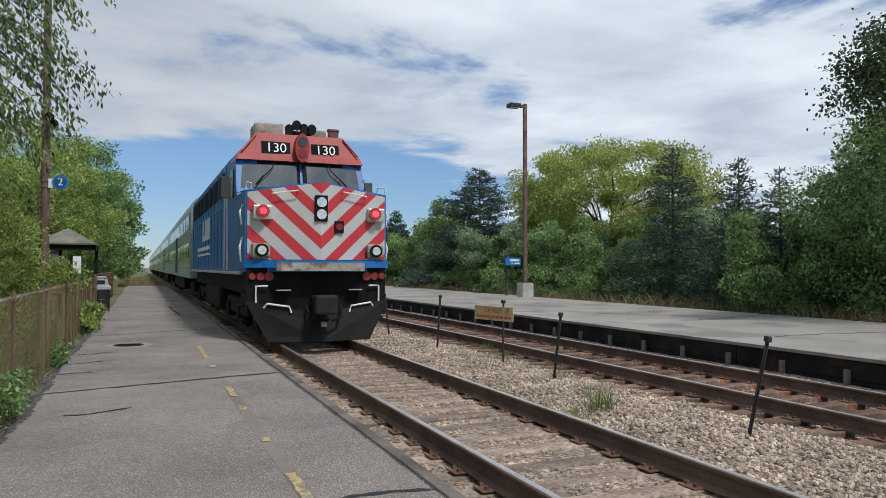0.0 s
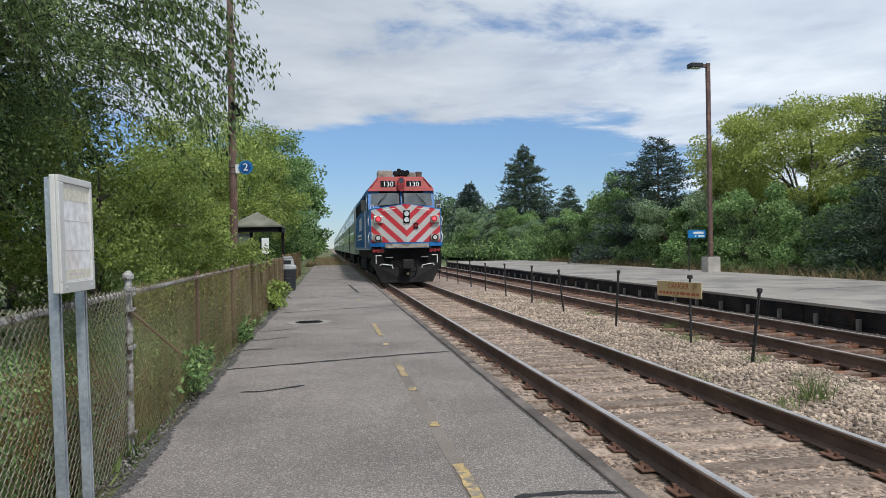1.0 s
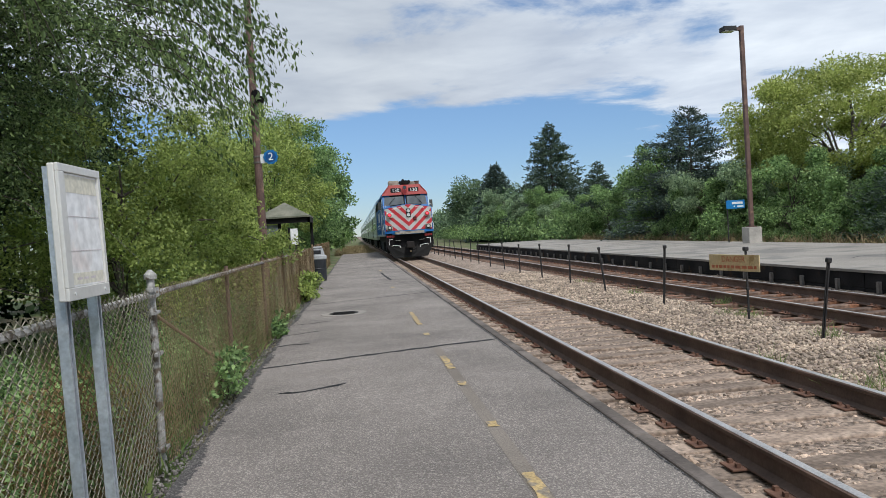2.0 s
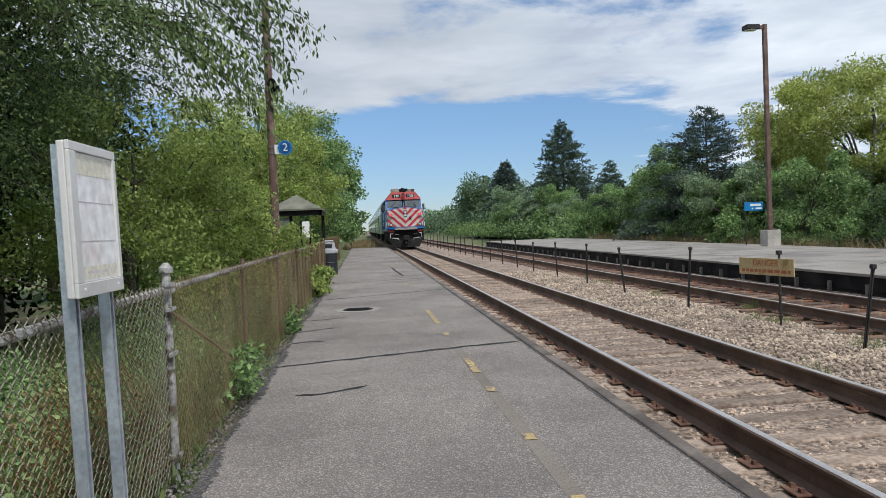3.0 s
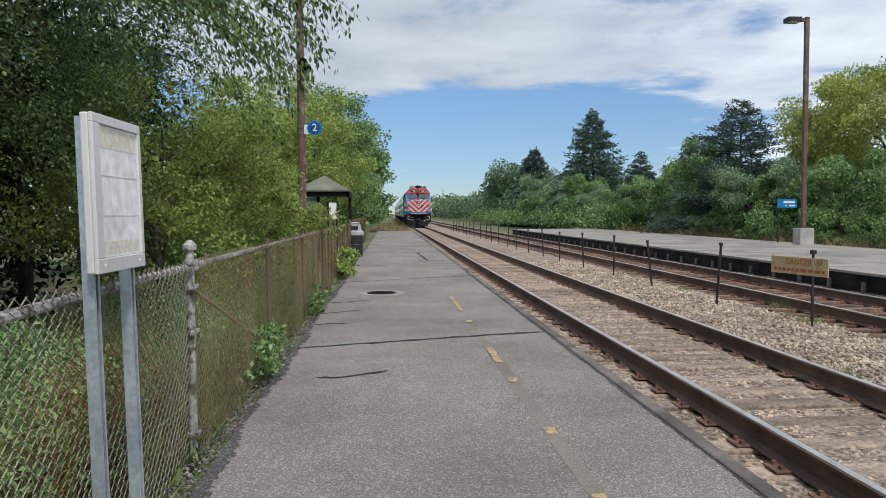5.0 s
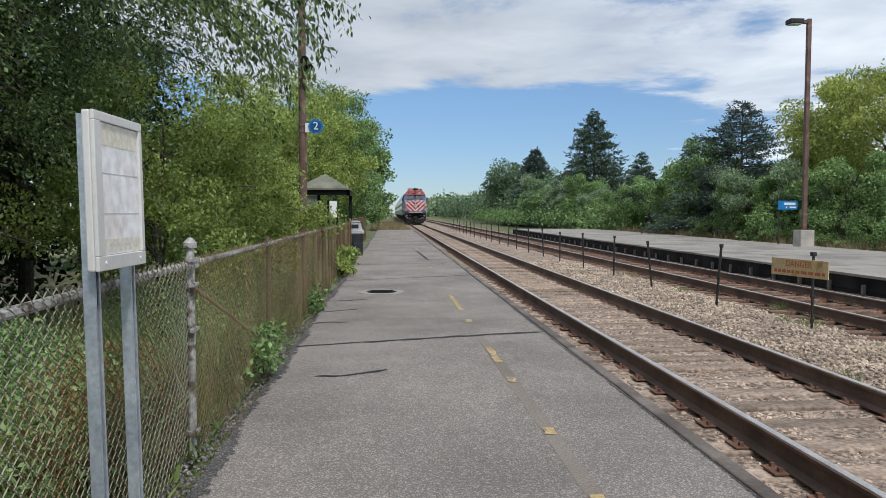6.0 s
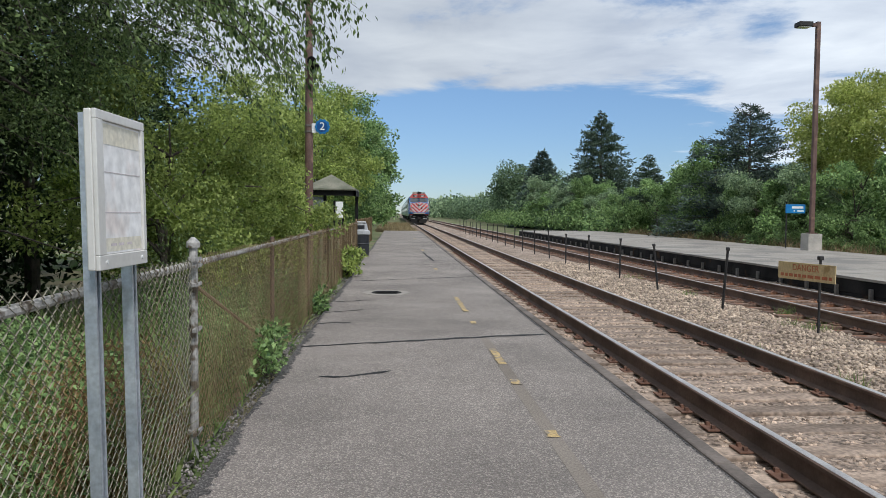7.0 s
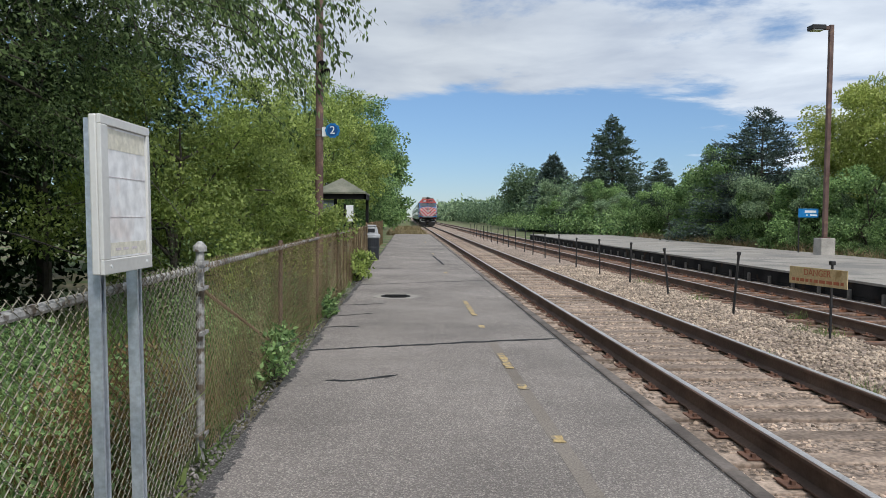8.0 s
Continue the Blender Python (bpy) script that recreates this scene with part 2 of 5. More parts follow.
GALV = material("galvanised_steel", (0.42, 0.47, 0.53), (0.58, 0.63, 0.68), 0.42, 0.6, s1=4, s2=45, bump=0.05)
GALV_OLD = material("old_galvanised", (0.25, 0.245, 0.23), (0.42, 0.41, 0.39), 0.7, 0.15, s1=3, s2=40, bump=0.15, fine=0.3, spots=((0.11, 0.085, 0.06), 14, 0.3))
WIRE = material("wire_mesh", (0.20, 0.185, 0.135), (0.34, 0.32, 0.25), 0.65, 0.0, s1=1.2, s2=30, bump=0, spots=((0.20, 0.12, 0.06), 0.9, 0.3))
WIRE_RUST = material("rusty_wire_mesh", (0.19, 0.13, 0.072), (0.34, 0.25, 0.15), 0.8, 0.0, s1=1.0, s2=30, bump=0)
BROWN_POLE = material("brown_painted_pole", (0.10, 0.057, 0.046), (0.165, 0.10, 0.084), 0.65, s1=2.5, s2=40, bump=0.08, spots=((0.26, 0.16, 0.11), 3, 0.2))
STAKE = material("black_stake", (0.012, 0.012, 0.013), (0.035, 0.033, 0.032), 0.65, s1=4, s2=40, bump=0.08)
CONCRETE = material("cast_concrete", (0.36, 0.34, 0.31), (0.50, 0.47, 0.43), 0.9, s1=2, s2=30, bump=0.2)
DANGER_YELLOW = material("faded_yellow_sign", (0.58, 0.44, 0.22), (0.68, 0.53, 0.30), 0.6, s1=2.5, s2=30, bump=0.02, spots=((0.42, 0.28, 0.12), 4, 0.15))
SIGN_RED = material("faded_red_ink", (0.45, 0.12, 0.05), (0.55, 0.18, 0.09), 0.6, s1=5, s2=40, bump=0)
SIGN_BLUE = material("blue_sign", (0.01, 0.16, 0.42), (0.015, 0.22, 0.52), 0.4, s1=2, s2=30, bump=0)
DARK_BLUE = material("dark_blue_sign", (0.006, 0.07, 0.24), (0.01, 0.10, 0.30), 0.4, s1=2, s2=30, bump=0)
WHITE = material("white_paint", (0.72, 0.73, 0.73), (0.80, 0.81, 0.81), 0.5, s1=2, s2=40, bump=0)
CASE = material("aluminium_case", (0.60, 0.59, 0.56), (0.70, 0.69, 0.66), 0.45, 0.1, s1=2, s2=40, bump=0.02, fine=0.04)
POSTER = material("bleached_poster", (0.79, 0.78, 0.77), (0.84, 0.84, 0.84), 0.55, s1=3.5, s2=20, bump=0, spots=((0.76, 0.70, 0.67), 4, 0.3))
POSTER_YELLOW = material("bleached_yellow", (0.70, 0.66, 0.54), (0.75, 0.72, 0.62), 0.55, s1=6, s2=40, bump=0)
POSTER_LINE = material("poster_line", (0.54, 0.48, 0.50), (0.66, 0.60, 0.60), 0.6, s1=9, s2=60, bump=0)
BARK = material("bark", (0.045, 0.037, 0.030), (0.11, 0.092, 0.075), 0.9, s1=3, s2=25, bump=0.6, bdist=0.03)
# near-black green: the shade under and behind crowns, put into the leaf colour
LEAF_SHADED = leaf_material("shade_coloured_leaf", (0.008, 0.020, 0.008), (0.048, 0.078, 0.030), 0.12, 0.1)
LEAF_DEEP = leaf_material("deep_green_leaf", (0.026, 0.050, 0.020), (0.14, 0.20, 0.08), 0.3)
LEAF_OLIVE = leaf_material("olive_leaf", (0.032, 0.066, 0.022), (0.25, 0.345, 0.13), 0.38)
LEAF_MID = leaf_material("mid_leaf", (0.048, 0.11, 0.036), (0.36, 0.52, 0.20), 0.4)
LEAF_LIME = leaf_material("lime_leaf", (0.125, 0.19, 0.04), (0.48, 0.57, 0.17), 0.45)
LEAF_LOCUST = leaf_material("locust_leaf", (0.20, 0.26, 0.055), (0.52, 0.57, 0.18), 0.5)
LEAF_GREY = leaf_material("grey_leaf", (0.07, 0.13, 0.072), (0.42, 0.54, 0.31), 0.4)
NEEDLE = leaf_material("needle", (0.026, 0.052, 0.036), (0.125, 0.18, 0.115), 0.15)
NEEDLE_BLUE = leaf_material("blue_needle", (0.034, 0.06, 0.05), (0.11, 0.155, 0.125), 0.15)
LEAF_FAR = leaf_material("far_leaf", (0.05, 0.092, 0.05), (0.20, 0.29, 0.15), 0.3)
GRASS = leaf_material("grass_blade", (0.10, 0.165, 0.05), (0.27, 0.34, 0.12), 0.4)
GRASS_DRY = leaf_material("dry_grass", (0.20, 0.15, 0.07), (0.34, 0.27, 0.15), 0.3)
RUSSET = leaf_material("russet_weed", (0.15, 0.105, 0.04), (0.27, 0.19, 0.08), 0.3)
BLUE = material("blue_train_paint", (0.010, 0.125, 0.36), (0.018, 0.165, 0.46), 0.4, s1=0.8, s2=12, bump=0.02, spots=((0.03, 0.06, 0.12), 1.2, 0.2))
RED = material("red_train_paint", (0.34, 0.032, 0.026), (0.43, 0.046, 0.036), 0.5, s1=1.2, s2=15, bump=0.02)
STRIPES = stripe_material("chevron_paint")
BLACK = material("grimy_black", (0.004, 0.004, 0.005), (0.013, 0.0125, 0.012), 0.85, s1=1.5, s2=20, bump=0.1, spec=0.25)
PLOW = material("dusty_black_steel", (0.008, 0.008, 0.008), (0.020, 0.019, 0.018), 0.8, s1=1.0, s2=15, bump=0.06, spec=0.3)
GLASS_DARK = material("dark_glass", (0.02, 0.025, 0.028), (0.035, 0.04, 0.045), 0.06, s1=1, s2=3, bump=0, spec=0.9)
WINDSHIELD = material("windshield_glass", (0.07, 0.082, 0.087), (0.15, 0.165, 0.17), 0.08, s1=0.7, s2=3, bump=0, spec=0.9)
BEIGE = material("grimy_beige_paint", (0.27, 0.245, 0.205), (0.42, 0.39, 0.335), 0.7, s1=2.5, s2=25, bump=0.05, spots=((0.16, 0.13, 0.10), 3, 0.35))
STEEL = material("brushed_steel", (0.50, 0.50, 0.47), (0.62, 0.62, 0.58), 0.4, 0.6, s1=1.5, s2=30, bump=0.02)
# greenish: the reflection of the trees is mixed into the steel's colour
COACH = material("stainless_coach", (0.42, 0.46, 0.40), (0.52, 0.56, 0.50), 0.38, 0.85, s1=0.5, s2=8, bump=0.02)
COACH_DARK = material("coach_grime", (0.05, 0.05, 0.045), (0.09, 0.09, 0.08), 0.8, s1=1, s2=12)
RED_LAMP = material("red_lamp", (0.9, 0.03, 0.06), (1.0, 0.06, 0.09), 0.3, s1=2, s2=9, bump=0, emit=1.6)
RED_LENS = material("red_lens", (0.20, 0.02, 0.02), (0.28, 0.03, 0.03), 0.25, s1=2, s2=9, bump=0)
CLEAR_LENS = material("clear_lens", (0.55, 0.55, 0.53), (0.80, 0.80, 0.77), 0.12, 0.4, s1=9, s2=30, bump=0)
CAN_BLACK = material("black_can", (0.012, 0.014, 0.018), (0.03, 0.033, 0.04), 0.5, s1=3, s2=30, bump=0.05)
CAN_GREY = material("grey_can_lid", (0.30, 0.31, 0.32), (0.42, 0.43, 0.44), 0.55, s1=3, s2=30, bump=0.03)
SHINGLE = material("mossy_shingle", (0.11, 0.12, 0.085), (0.21, 0.205, 0.16), 0.9, s1=2, s2=25, bump=0.3)
PANEL_GREY = material("grey_panel", (0.10, 0.12, 0.13), (0.16, 0.18, 0.19), 0.4, s1=1, s2=8, bump=0)


# ---------------------------------------------------------------- making meshes
def box(bm, x0, x1, y0, y1, z0, z1, bevel=0.0):
    v = [bm.verts.new(p) for p in ((x0, y0, z0), (x1, y0, z0), (x1, y1, z0), (x0, y1, z0), (x0, y0, z1), (x1, y0, z1), (x1, y1, z1), (x0, y1, z1))]
    f = [bm.faces.new([v[i] for i in q]) for q in ((3, 2, 1, 0), (4, 5, 6, 7), (0, 1, 5, 4), (1, 2, 6, 5), (2, 3, 7, 6), (3, 0, 4, 7))]
    if bevel:
        bmesh.ops.bevel(bm, geom=list({e for g in f for e in g.edges}), offset=bevel, segments=2, affect="EDGES", profile=0.5)
    return bm


def tube(bm, pts, radii, seg=8, caps=True):
    """A tapered round bar along pts."""
    rings = []
    pts = [Vector(p) for p in pts]
    for i, p in enumerate(pts):
        d = (pts[min(i + 1, len(pts) - 1)] - pts[max(i - 1, 0)]).normalized()
        a = d.cross(Vector((0.31, 0.17, 1)) if abs(d.z) < 0.95 else Vector((1, 0, 0))).normalized()
        b = d.cross(a)
        r = radii[i] if isinstance(radii, (list, tuple)) else radii
        rings.append([bm.verts.new(p + a * (r * math.cos(k * math.tau / seg)) + b * (r * math.sin(k * math.tau / seg))) for k in range(seg)])
    for r0, r1 in zip(rings, rings[1:]):
        for k in range(seg):
            bm.faces.new((r0[k], r0[(k + 1) % seg], r1[(k + 1) % seg], r1[k]))
    if caps:
        bm.faces.new(rings[0][::-1])
        bm.faces.new(rings[-1])
    return bm


def prism(bm, profile, a0, a1, axis="y"):
    """A closed outline pushed along an axis: (x, z) along y, (x, y) along z, (y, z) along x."""
    def at(p, a):
        return {"y": (p[0], a, p[1]), "z": (p[0], p[1], a), "x": (a, p[0], p[1])}[axis]
    r0, r1 = [bm.verts.new(at(p, a0)) for p in profile], [bm.verts.new(at(p, a1)) for p in profile]
    n = len(profile)
    bm.faces.new(r0[::-1])
    bm.faces.new(r1)
    for i in range(n):
        bm.faces.new((r0[i], r0[(i + 1) % n], r1[(i + 1) % n], r1[i]))
    return bm


def slab(bm, quad, t):
    """A plate of thickness t behind four corners (push along the plate's normal)."""
    q = [Vector(p) for p in quad]
    n = (q[1] - q[0]).cross(q[3] - q[0]).normalized() * t
    a, b = [bm.verts.new(p) for p in q], [bm.verts.new(p - n) for p in q]
    bm.faces.new(a)
    bm.faces.new(b[::-1])
    for i in range(4):
        bm.faces.new((a[i], b[i], b[(i + 1) % 4], a[(i + 1) % 4]))
    return bm


def disc(bm, c, axis, r, depth, seg=20):
    c, axis = Vector(c), Vector(axis).normalized()
    return tube(bm, [c, c + axis * depth], r, seg)


def part(name, bm, mat, parent=None, label="", smooth=False):
    bmesh.ops.recalc_face_normals(bm, faces=bm.faces)
    me = bpy.data.meshes.new(name)
    bm.to_mesh(me)
    bm.free()
    me.materials.append(mat)
    if smooth:
        me.polygons.foreach_set("use_smooth", [True] * len(me.polygons))
    ob = new(name, me)
    if parent:
        ob.parent = parent
    return tagged(ob, label)


def raw(name, verts, faces, mat, parent=None, label=""):
    me = bpy.data.meshes.new(name)
    me.from_pydata(np.asarray(verts).tolist(), [], np.asarray(faces).tolist() if isinstance(faces, np.ndarray) else faces)
    me.materials.append(mat)
    ob = new(name, me)
    if parent:
        ob.parent = parent
    return tagged(ob, label)


def thing(name, label, category, m=None, group="", kind=""):
    ob = new(name)
    ob.empty_display_size = 0.2
    if m:
        ob.matrix_basis = m
    return tagged(ob, label, category, group, kind)


def sharing(name, me, parent, m):
    ob = new(name, me)
    ob.parent = parent
    ob.matrix_basis = m
    return ob


def lettering(name, text, size, mat, parent, m, align="CENTER"):
    cu = bpy.data.curves.new(name, "FONT")
    cu.body, cu.size, cu.extrude = text, size, 0.002
    cu.align_x, cu.align_y = align, "CENTER"
    cu.materials.append(mat)
    ob = new(name, cu)
    ob.parent, ob.matrix_basis = parent, m
    return ob


# ---------------------------------------------------------------- ground, bed, platforms
bm = bmesh.new()
box(bm, -2500, 2500, -400, 4500, -0.9, -0.42)
tagged(part("ground", bm, GROUND), "dry earth with patches of grass", "ground", kind="structure")

TRACKS = (0.755, 5.005)          # the middles of the two tracks
rng = np.random.default_rng(5)


def bed_height(x, y):
    """Ballast crown under each track, a hump of stone between them."""
    h = -0.205 + 0.02 * noise.noise(Vector((x * 1.3, y * 1.3, 0))) + 0.012 * noise.noise(Vector((x * 5, y * 5, 3)))
    if 1.9 < x < 3.9:
        h += 0.07 * math.sin((x - 1.9) / 2.0 * math.pi)
    if 3.9 <= x < 6.2:
        h -= 0.035
    if x < -0.45:
        h -= 0.03
    if x > 6.1:
        h += 0.17 * (x - 6.1)
    return h


xs = np.linspace(-0.64, 6.63, 37)
ys = np.concatenate([np.arange(-8, 26, 0.22), np.arange(26, 80, 1.0), np.arange(80, 1600, 40)])
V = [(x, y, bed_height(x, y)) for y in ys for x in xs]
nx = len(xs)
F = [(j * nx + i, j * nx + i + 1, (j + 1) * nx + i + 1, (j + 1) * nx + i) for j in range(len(ys) - 1) for i in range(nx - 1)]
bed = raw("track_bed", V, F, BALLAST)
tagged(bed, "grey and tan crushed-stone ballast bed under both tracks", "ballast", kind="structure")

PZ = 0.05
bm = bmesh.new()
box(bm, -3.62, -0.735, -8, 60, -0.42, PZ)
platform = tagged(part("pavement_near", bm, ASPHALT), "worn grey asphalt platform with cracks", "platform", kind="structure")
y = -8.0
while y < 60:
    bm = bmesh.new()
    box(bm, -0.708, -0.60, y, min(y + 3.6, 60) - 0.012, -0.35, PZ - 0.006, 0.014)
    part("timber_edge", bm, TIMBER, platform, "dark weathered timber edging")
    y += 3.6


def crack(pts, w, seed):
    """A wandering tar-filled crack in the asphalt."""
    r = random.Random(seed)
    bm = bmesh.new()
    path = []
    for (x0, y0), (x1, y1) in zip(pts, pts[1:]):
        n = max(4, int(math.hypot(x1 - x0, y1 - y0) / 0.10))
        path += [(x0 + (x1 - x0) * k / n, y0 + (y1 - y0) * k / n + r.uniform(-0.018, 0.018)) for k in range(n)]
    path.append(pts[-1])
    rows = []
    for i, (x, y) in enumerate(path):
        ww = w * r.uniform(0.45, 1.15) * (0.35 if i in (0, len(path) - 1) else 1)
        steep = abs(pts[-1][1] - pts[0][1]) > abs(pts[-1][0] - pts[0][0])
        a, b = ((x - ww, y), (x + ww, y)) if steep else ((x, y - ww), (x, y + ww))
        rows.append((bm.verts.new((*a, PZ + 0.003)), bm.verts.new((*b, PZ + 0.003))))
    for p, q in zip(rows, rows[1:]):
        bm.faces.new((p[0], q[0], q[1], p[1]))
    part("crack", bm, CRACK, platform)


crack([(-3.6, 6.55), (-3.1, 6.72), (-2.2, 6.98), (-1.4, 7.22), (-0.74, 7.38)], 0.048, 1)
crack([(-3.25, 5.08), (-2.95, 5.12), (-2.62, 5.33)], 0.036, 2)
crack([(-3.6, 14.2), (-2.5, 14.7), (-1.6, 15.1), (-0.74, 15.5)], 0.041, 3)
crack([(-3.6, 9.3), (-3.35, 9.45), (-3.05, 9.6)], 0.04, 4)
crack([(-3.6, 8.2), (-3.4, 8.3), (-3.15, 8.3)], 0.04, 5)
crack([(-1.35, 1.56), (-1.1, 1.60), (-0.74, 1.52)], 0.035, 6)
crack([(-1.45, 21.0), (-1.55, 24.0), (-1.60, 26.0)], 0.05, 7)
crack([(-3.6, 10.6), (-3.3, 10.7), (-2.9, 10.9)], 0.04, 8)
crack([(-3.6, 19.0), (-2.5, 19.3), (-0.74, 19.6)], 0.04, 9)
crack([(-3.6, 31.0), (-2.2, 31.3), (-0.74, 31.2)], 0.047, 10)



def ragged_edge(x_edge, way, width, seed):
    """A strip of dark crumbling asphalt along the platform's long side, uneven on its inner side."""
    r = random.Random(seed)
    bm = bmesh.new()
    rows, y, w = [], -8.0, width
    while y < 60:
        w = min(max(w + r.uniform(-0.2, 0.2) * width, width * 0.3), width * 1.6)
        rows.append((bm.verts.new((x_edge, y, PZ + 0.003)), bm.verts.new((x_edge + way * max(0.004, w + r.uniform(-0.5, 0.5) * width), y, PZ + 0.003))))
        y += 0.025 if y < 14 else 0.2
    for p, q in zip(rows, rows[1:]):
        bm.faces.new((p[0], p[1], q[1], q[0]) if way > 0 else (p[0], q[0], q[1], p[1]))
    part("crumbled_edge", bm, ASPHALT_DARK, platform, "dark crumbling asphalt edge")


ragged_edge(-0.736, -1, 0.02, 81)
ragged_edge(-3.618, 1, 0.055, 82)

# the patched trench with traces of the yellow line on it
bm = bmesh.new()
box(bm, -1.605, -1.505, -6, 7.2, PZ - 0.03, PZ + 0.0015)
part("trench_patch", bm, ASPHALT_TRENCH, platform)


def dash(x0, x1, y0, y1, seed):
    r = random.Random(seed)
    bm = bmesh.new()
    n = max(3, int((y1 - y0) / 0.06))
    rows = [(bm.verts.new((x0 + r.uniform(-.008, .012), y0 + (y1 - y0) * k / n, PZ + 0.0065)), bm.verts.new((x1 + r.uniform(-.012, .008), y0 + (y1 - y0) * k / n, PZ + 0.0065))) for k in range(n + 1)]
    for p, q in zip(rows, rows[1:]):
        bm.faces.new((p[0], p[1], q[1], q[0]))
    part("yellow_dash", bm, YELLOW_PAINT, platform)


for i, (y0, y1) in enumerate(((1.45, 2.25), (3.28, 3.43), (4.75, 4.95), (5.6, 6.40), (8.2, 8.42), (9.4, 11.3), (17.5, 18.0), (27, 28.2), (40, 41.5))):
    dash(-1.595, -1.515, y0, y1, i)

# manhole: pale collar, iron lid
bm = bmesh.new()
disc(bm, (-2.75, 11.98, PZ - 0.02), (0, 0, 1), 0.42, 0.025, 36)
manhole = tagged(part("manhole", bm, FAR_SLAB), "round iron manhole lid in a pale collar", "manhole", kind="structure")
bm = bmesh.new()
disc(bm, (-2.75, 11.98, PZ + 0.0), (0, 0, 1), 0.27, 0.010, 32)
for k in range(-3, 4):
    box(bm, -2.75 - 0.2, -2.75 + 0.2, 11.98 + k * 0.06 - 0.012, 11.98 + k * 0.06 + 0.012, PZ + 0.01, PZ + 0.016)
part("lid", bm, BLACK, manhole, "dark ribbed iron lid")

# far platform
FX0, FX1, FZ = 6.62, 12.95, 0.28
bm = bmesh.new()
box(bm, FX0 + 0.16, FX1, -25, 54, -0.42, FZ)
box(bm, FX0, FX0 + 0.16, -25, 54, FZ - 0.05, FZ)
far = tagged(part("pavement_far", bm, FAR_SLAB), "pale weathered concrete platform across the tracks", "platform", kind="structure")
for k, y in enumerate(np.arange(-25, 54, 3.95)):
    bm = bmesh.new()
    for z0, z1 in ((-0.36, -0.06), (-0.055, FZ - 0.054)):
        box(bm, FX0 + 0.02, FX0 + 0.155, y, y + 3.93, z0, z1, 0.012)
    part("timber_face", bm, TIMBER_BLACK, far, "black creosoted retaining timbers")
bm = bmesh.new()
box(bm, FX0 - 0.05, FX0 + 0.018, -0.036, 0.036, -0.30, 0.09, 0.008)
stub = part("stub_post", bm, STUB, far, "short grey stub post")
stub.location = (0, 5.6, 0)
for k in range(-8, 42):
    if k:
        sharing("stub_post", stub.data, far, pose(0, 5.6 + k * 1.13, 0))
r = random.Random(12)
for k in range(14):
    # cracks across the far slab
    y = -6 + k * 3.4 + r.uniform(-1, 1)
    bm = bmesh.new()
    x, pts = FX0 + r.uniform(0.1, 3), []
    for j in range(14):
        pts.append((x, y))
        x += 0.22
        y += r.uniform(-0.12, 0.2)
    rows = [(bm.verts.new((px, py - 0.022, FZ + 0.003)), bm.verts.new((px, py + 0.022, FZ + 0.003))) for px, py in pts]
    for p, q in zip(rows, rows[1:]):
        bm.faces.new((p[0], q[0], q[1], p[1]))
    part("crack", bm, CRACK, far)


# ---------------------------------------------------------------- tracks
def rail_profile():
    half = ((0.070, -0.172), (0.070, -0.160), (0.012, -0.140), (0.010, -0.045), (0.034, -0.034), (0.037, -0.010), (0.028, -0.0035))
    return [(x, z) for x, z in half] + [(-x, z) for x, z in half[::-1]]


def track(cx, tops, label, wood):
    t = thing("track", label, "track", pose(cx, 0, 0), kind="structure")
    for s in (-0.755, 0.755):
        bm = bmesh.new()
        prism(bm, [(x + s, z) for x, z in rail_profile()], -9, 1500)
        rl = part("rail", bm, RAIL_SIDE, t, "rusty steel rail with a worn bright top")
        bm = bmesh.new()
        box(bm, s - 0.027, s + 0.027, -9, 1500, -0.0035, 0.0)
        part("running_surface", bm, RAIL_TOP, rl)
    r = random.Random(int(cx * 10))
    bm = bmesh.new()
    box(bm, -1.28, 1.28, -0.115, 0.115, -0.16, 0.0, 0.012)
    first = part("tie", bm, wood, t)
    first.matrix_basis = pose(0, -8.5, tops)
    for k in range(1, 200):
        sharing("tie", first.data, t, pose(r.uniform(-.05, .05), -8.5 + k * 0.53 + r.uniform(-.03, .03), tops + r.uniform(-0.012, 0.008), 0, 0, r.uniform(-1.2, 1.2)))
    bm = bmesh.new()
    box(bm, -0.17, 0.17, -0.09, 0.09, 0, 0.014, 0.004)
    for sx in (-0.115, 0.115):
        for sy in (-0.05, 0.05):
            box(bm, sx - 0.014, sx + 0.014, sy - 0.014, sy + 0.014, 0.01, 0.04)
    plate = part("tie_plate", bm, PLATE, t)
    plate.matrix_basis = pose(-0.755, -8.5, tops + 0.002)
    for k in range(0, 75):
        for s in (-0.755, 0.755):
            if k or s > 0:
                sharing("tie_plate", plate.data, t, pose(s, -8.5 + k * 0.53, tops + 0.003))
    return t


track(TRACKS[0], -0.182, "main track with rusty rails on half-buried grey ties", TIE)
track(TRACKS[1], -0.166, "second track with rusty rails on dark exposed ties", TIE_DARK)

# loose ballast stones, thick near the camera
ICO = bmesh.new()
bmesh.ops.create_icosphere(ICO, subdivisions=1, radius=1.0)
ico_v = np.array([v.co[:] for v in ICO.verts])
ico_f = np.array([[v.index for v in f.verts] for f in ICO.faces])
ICO.free()


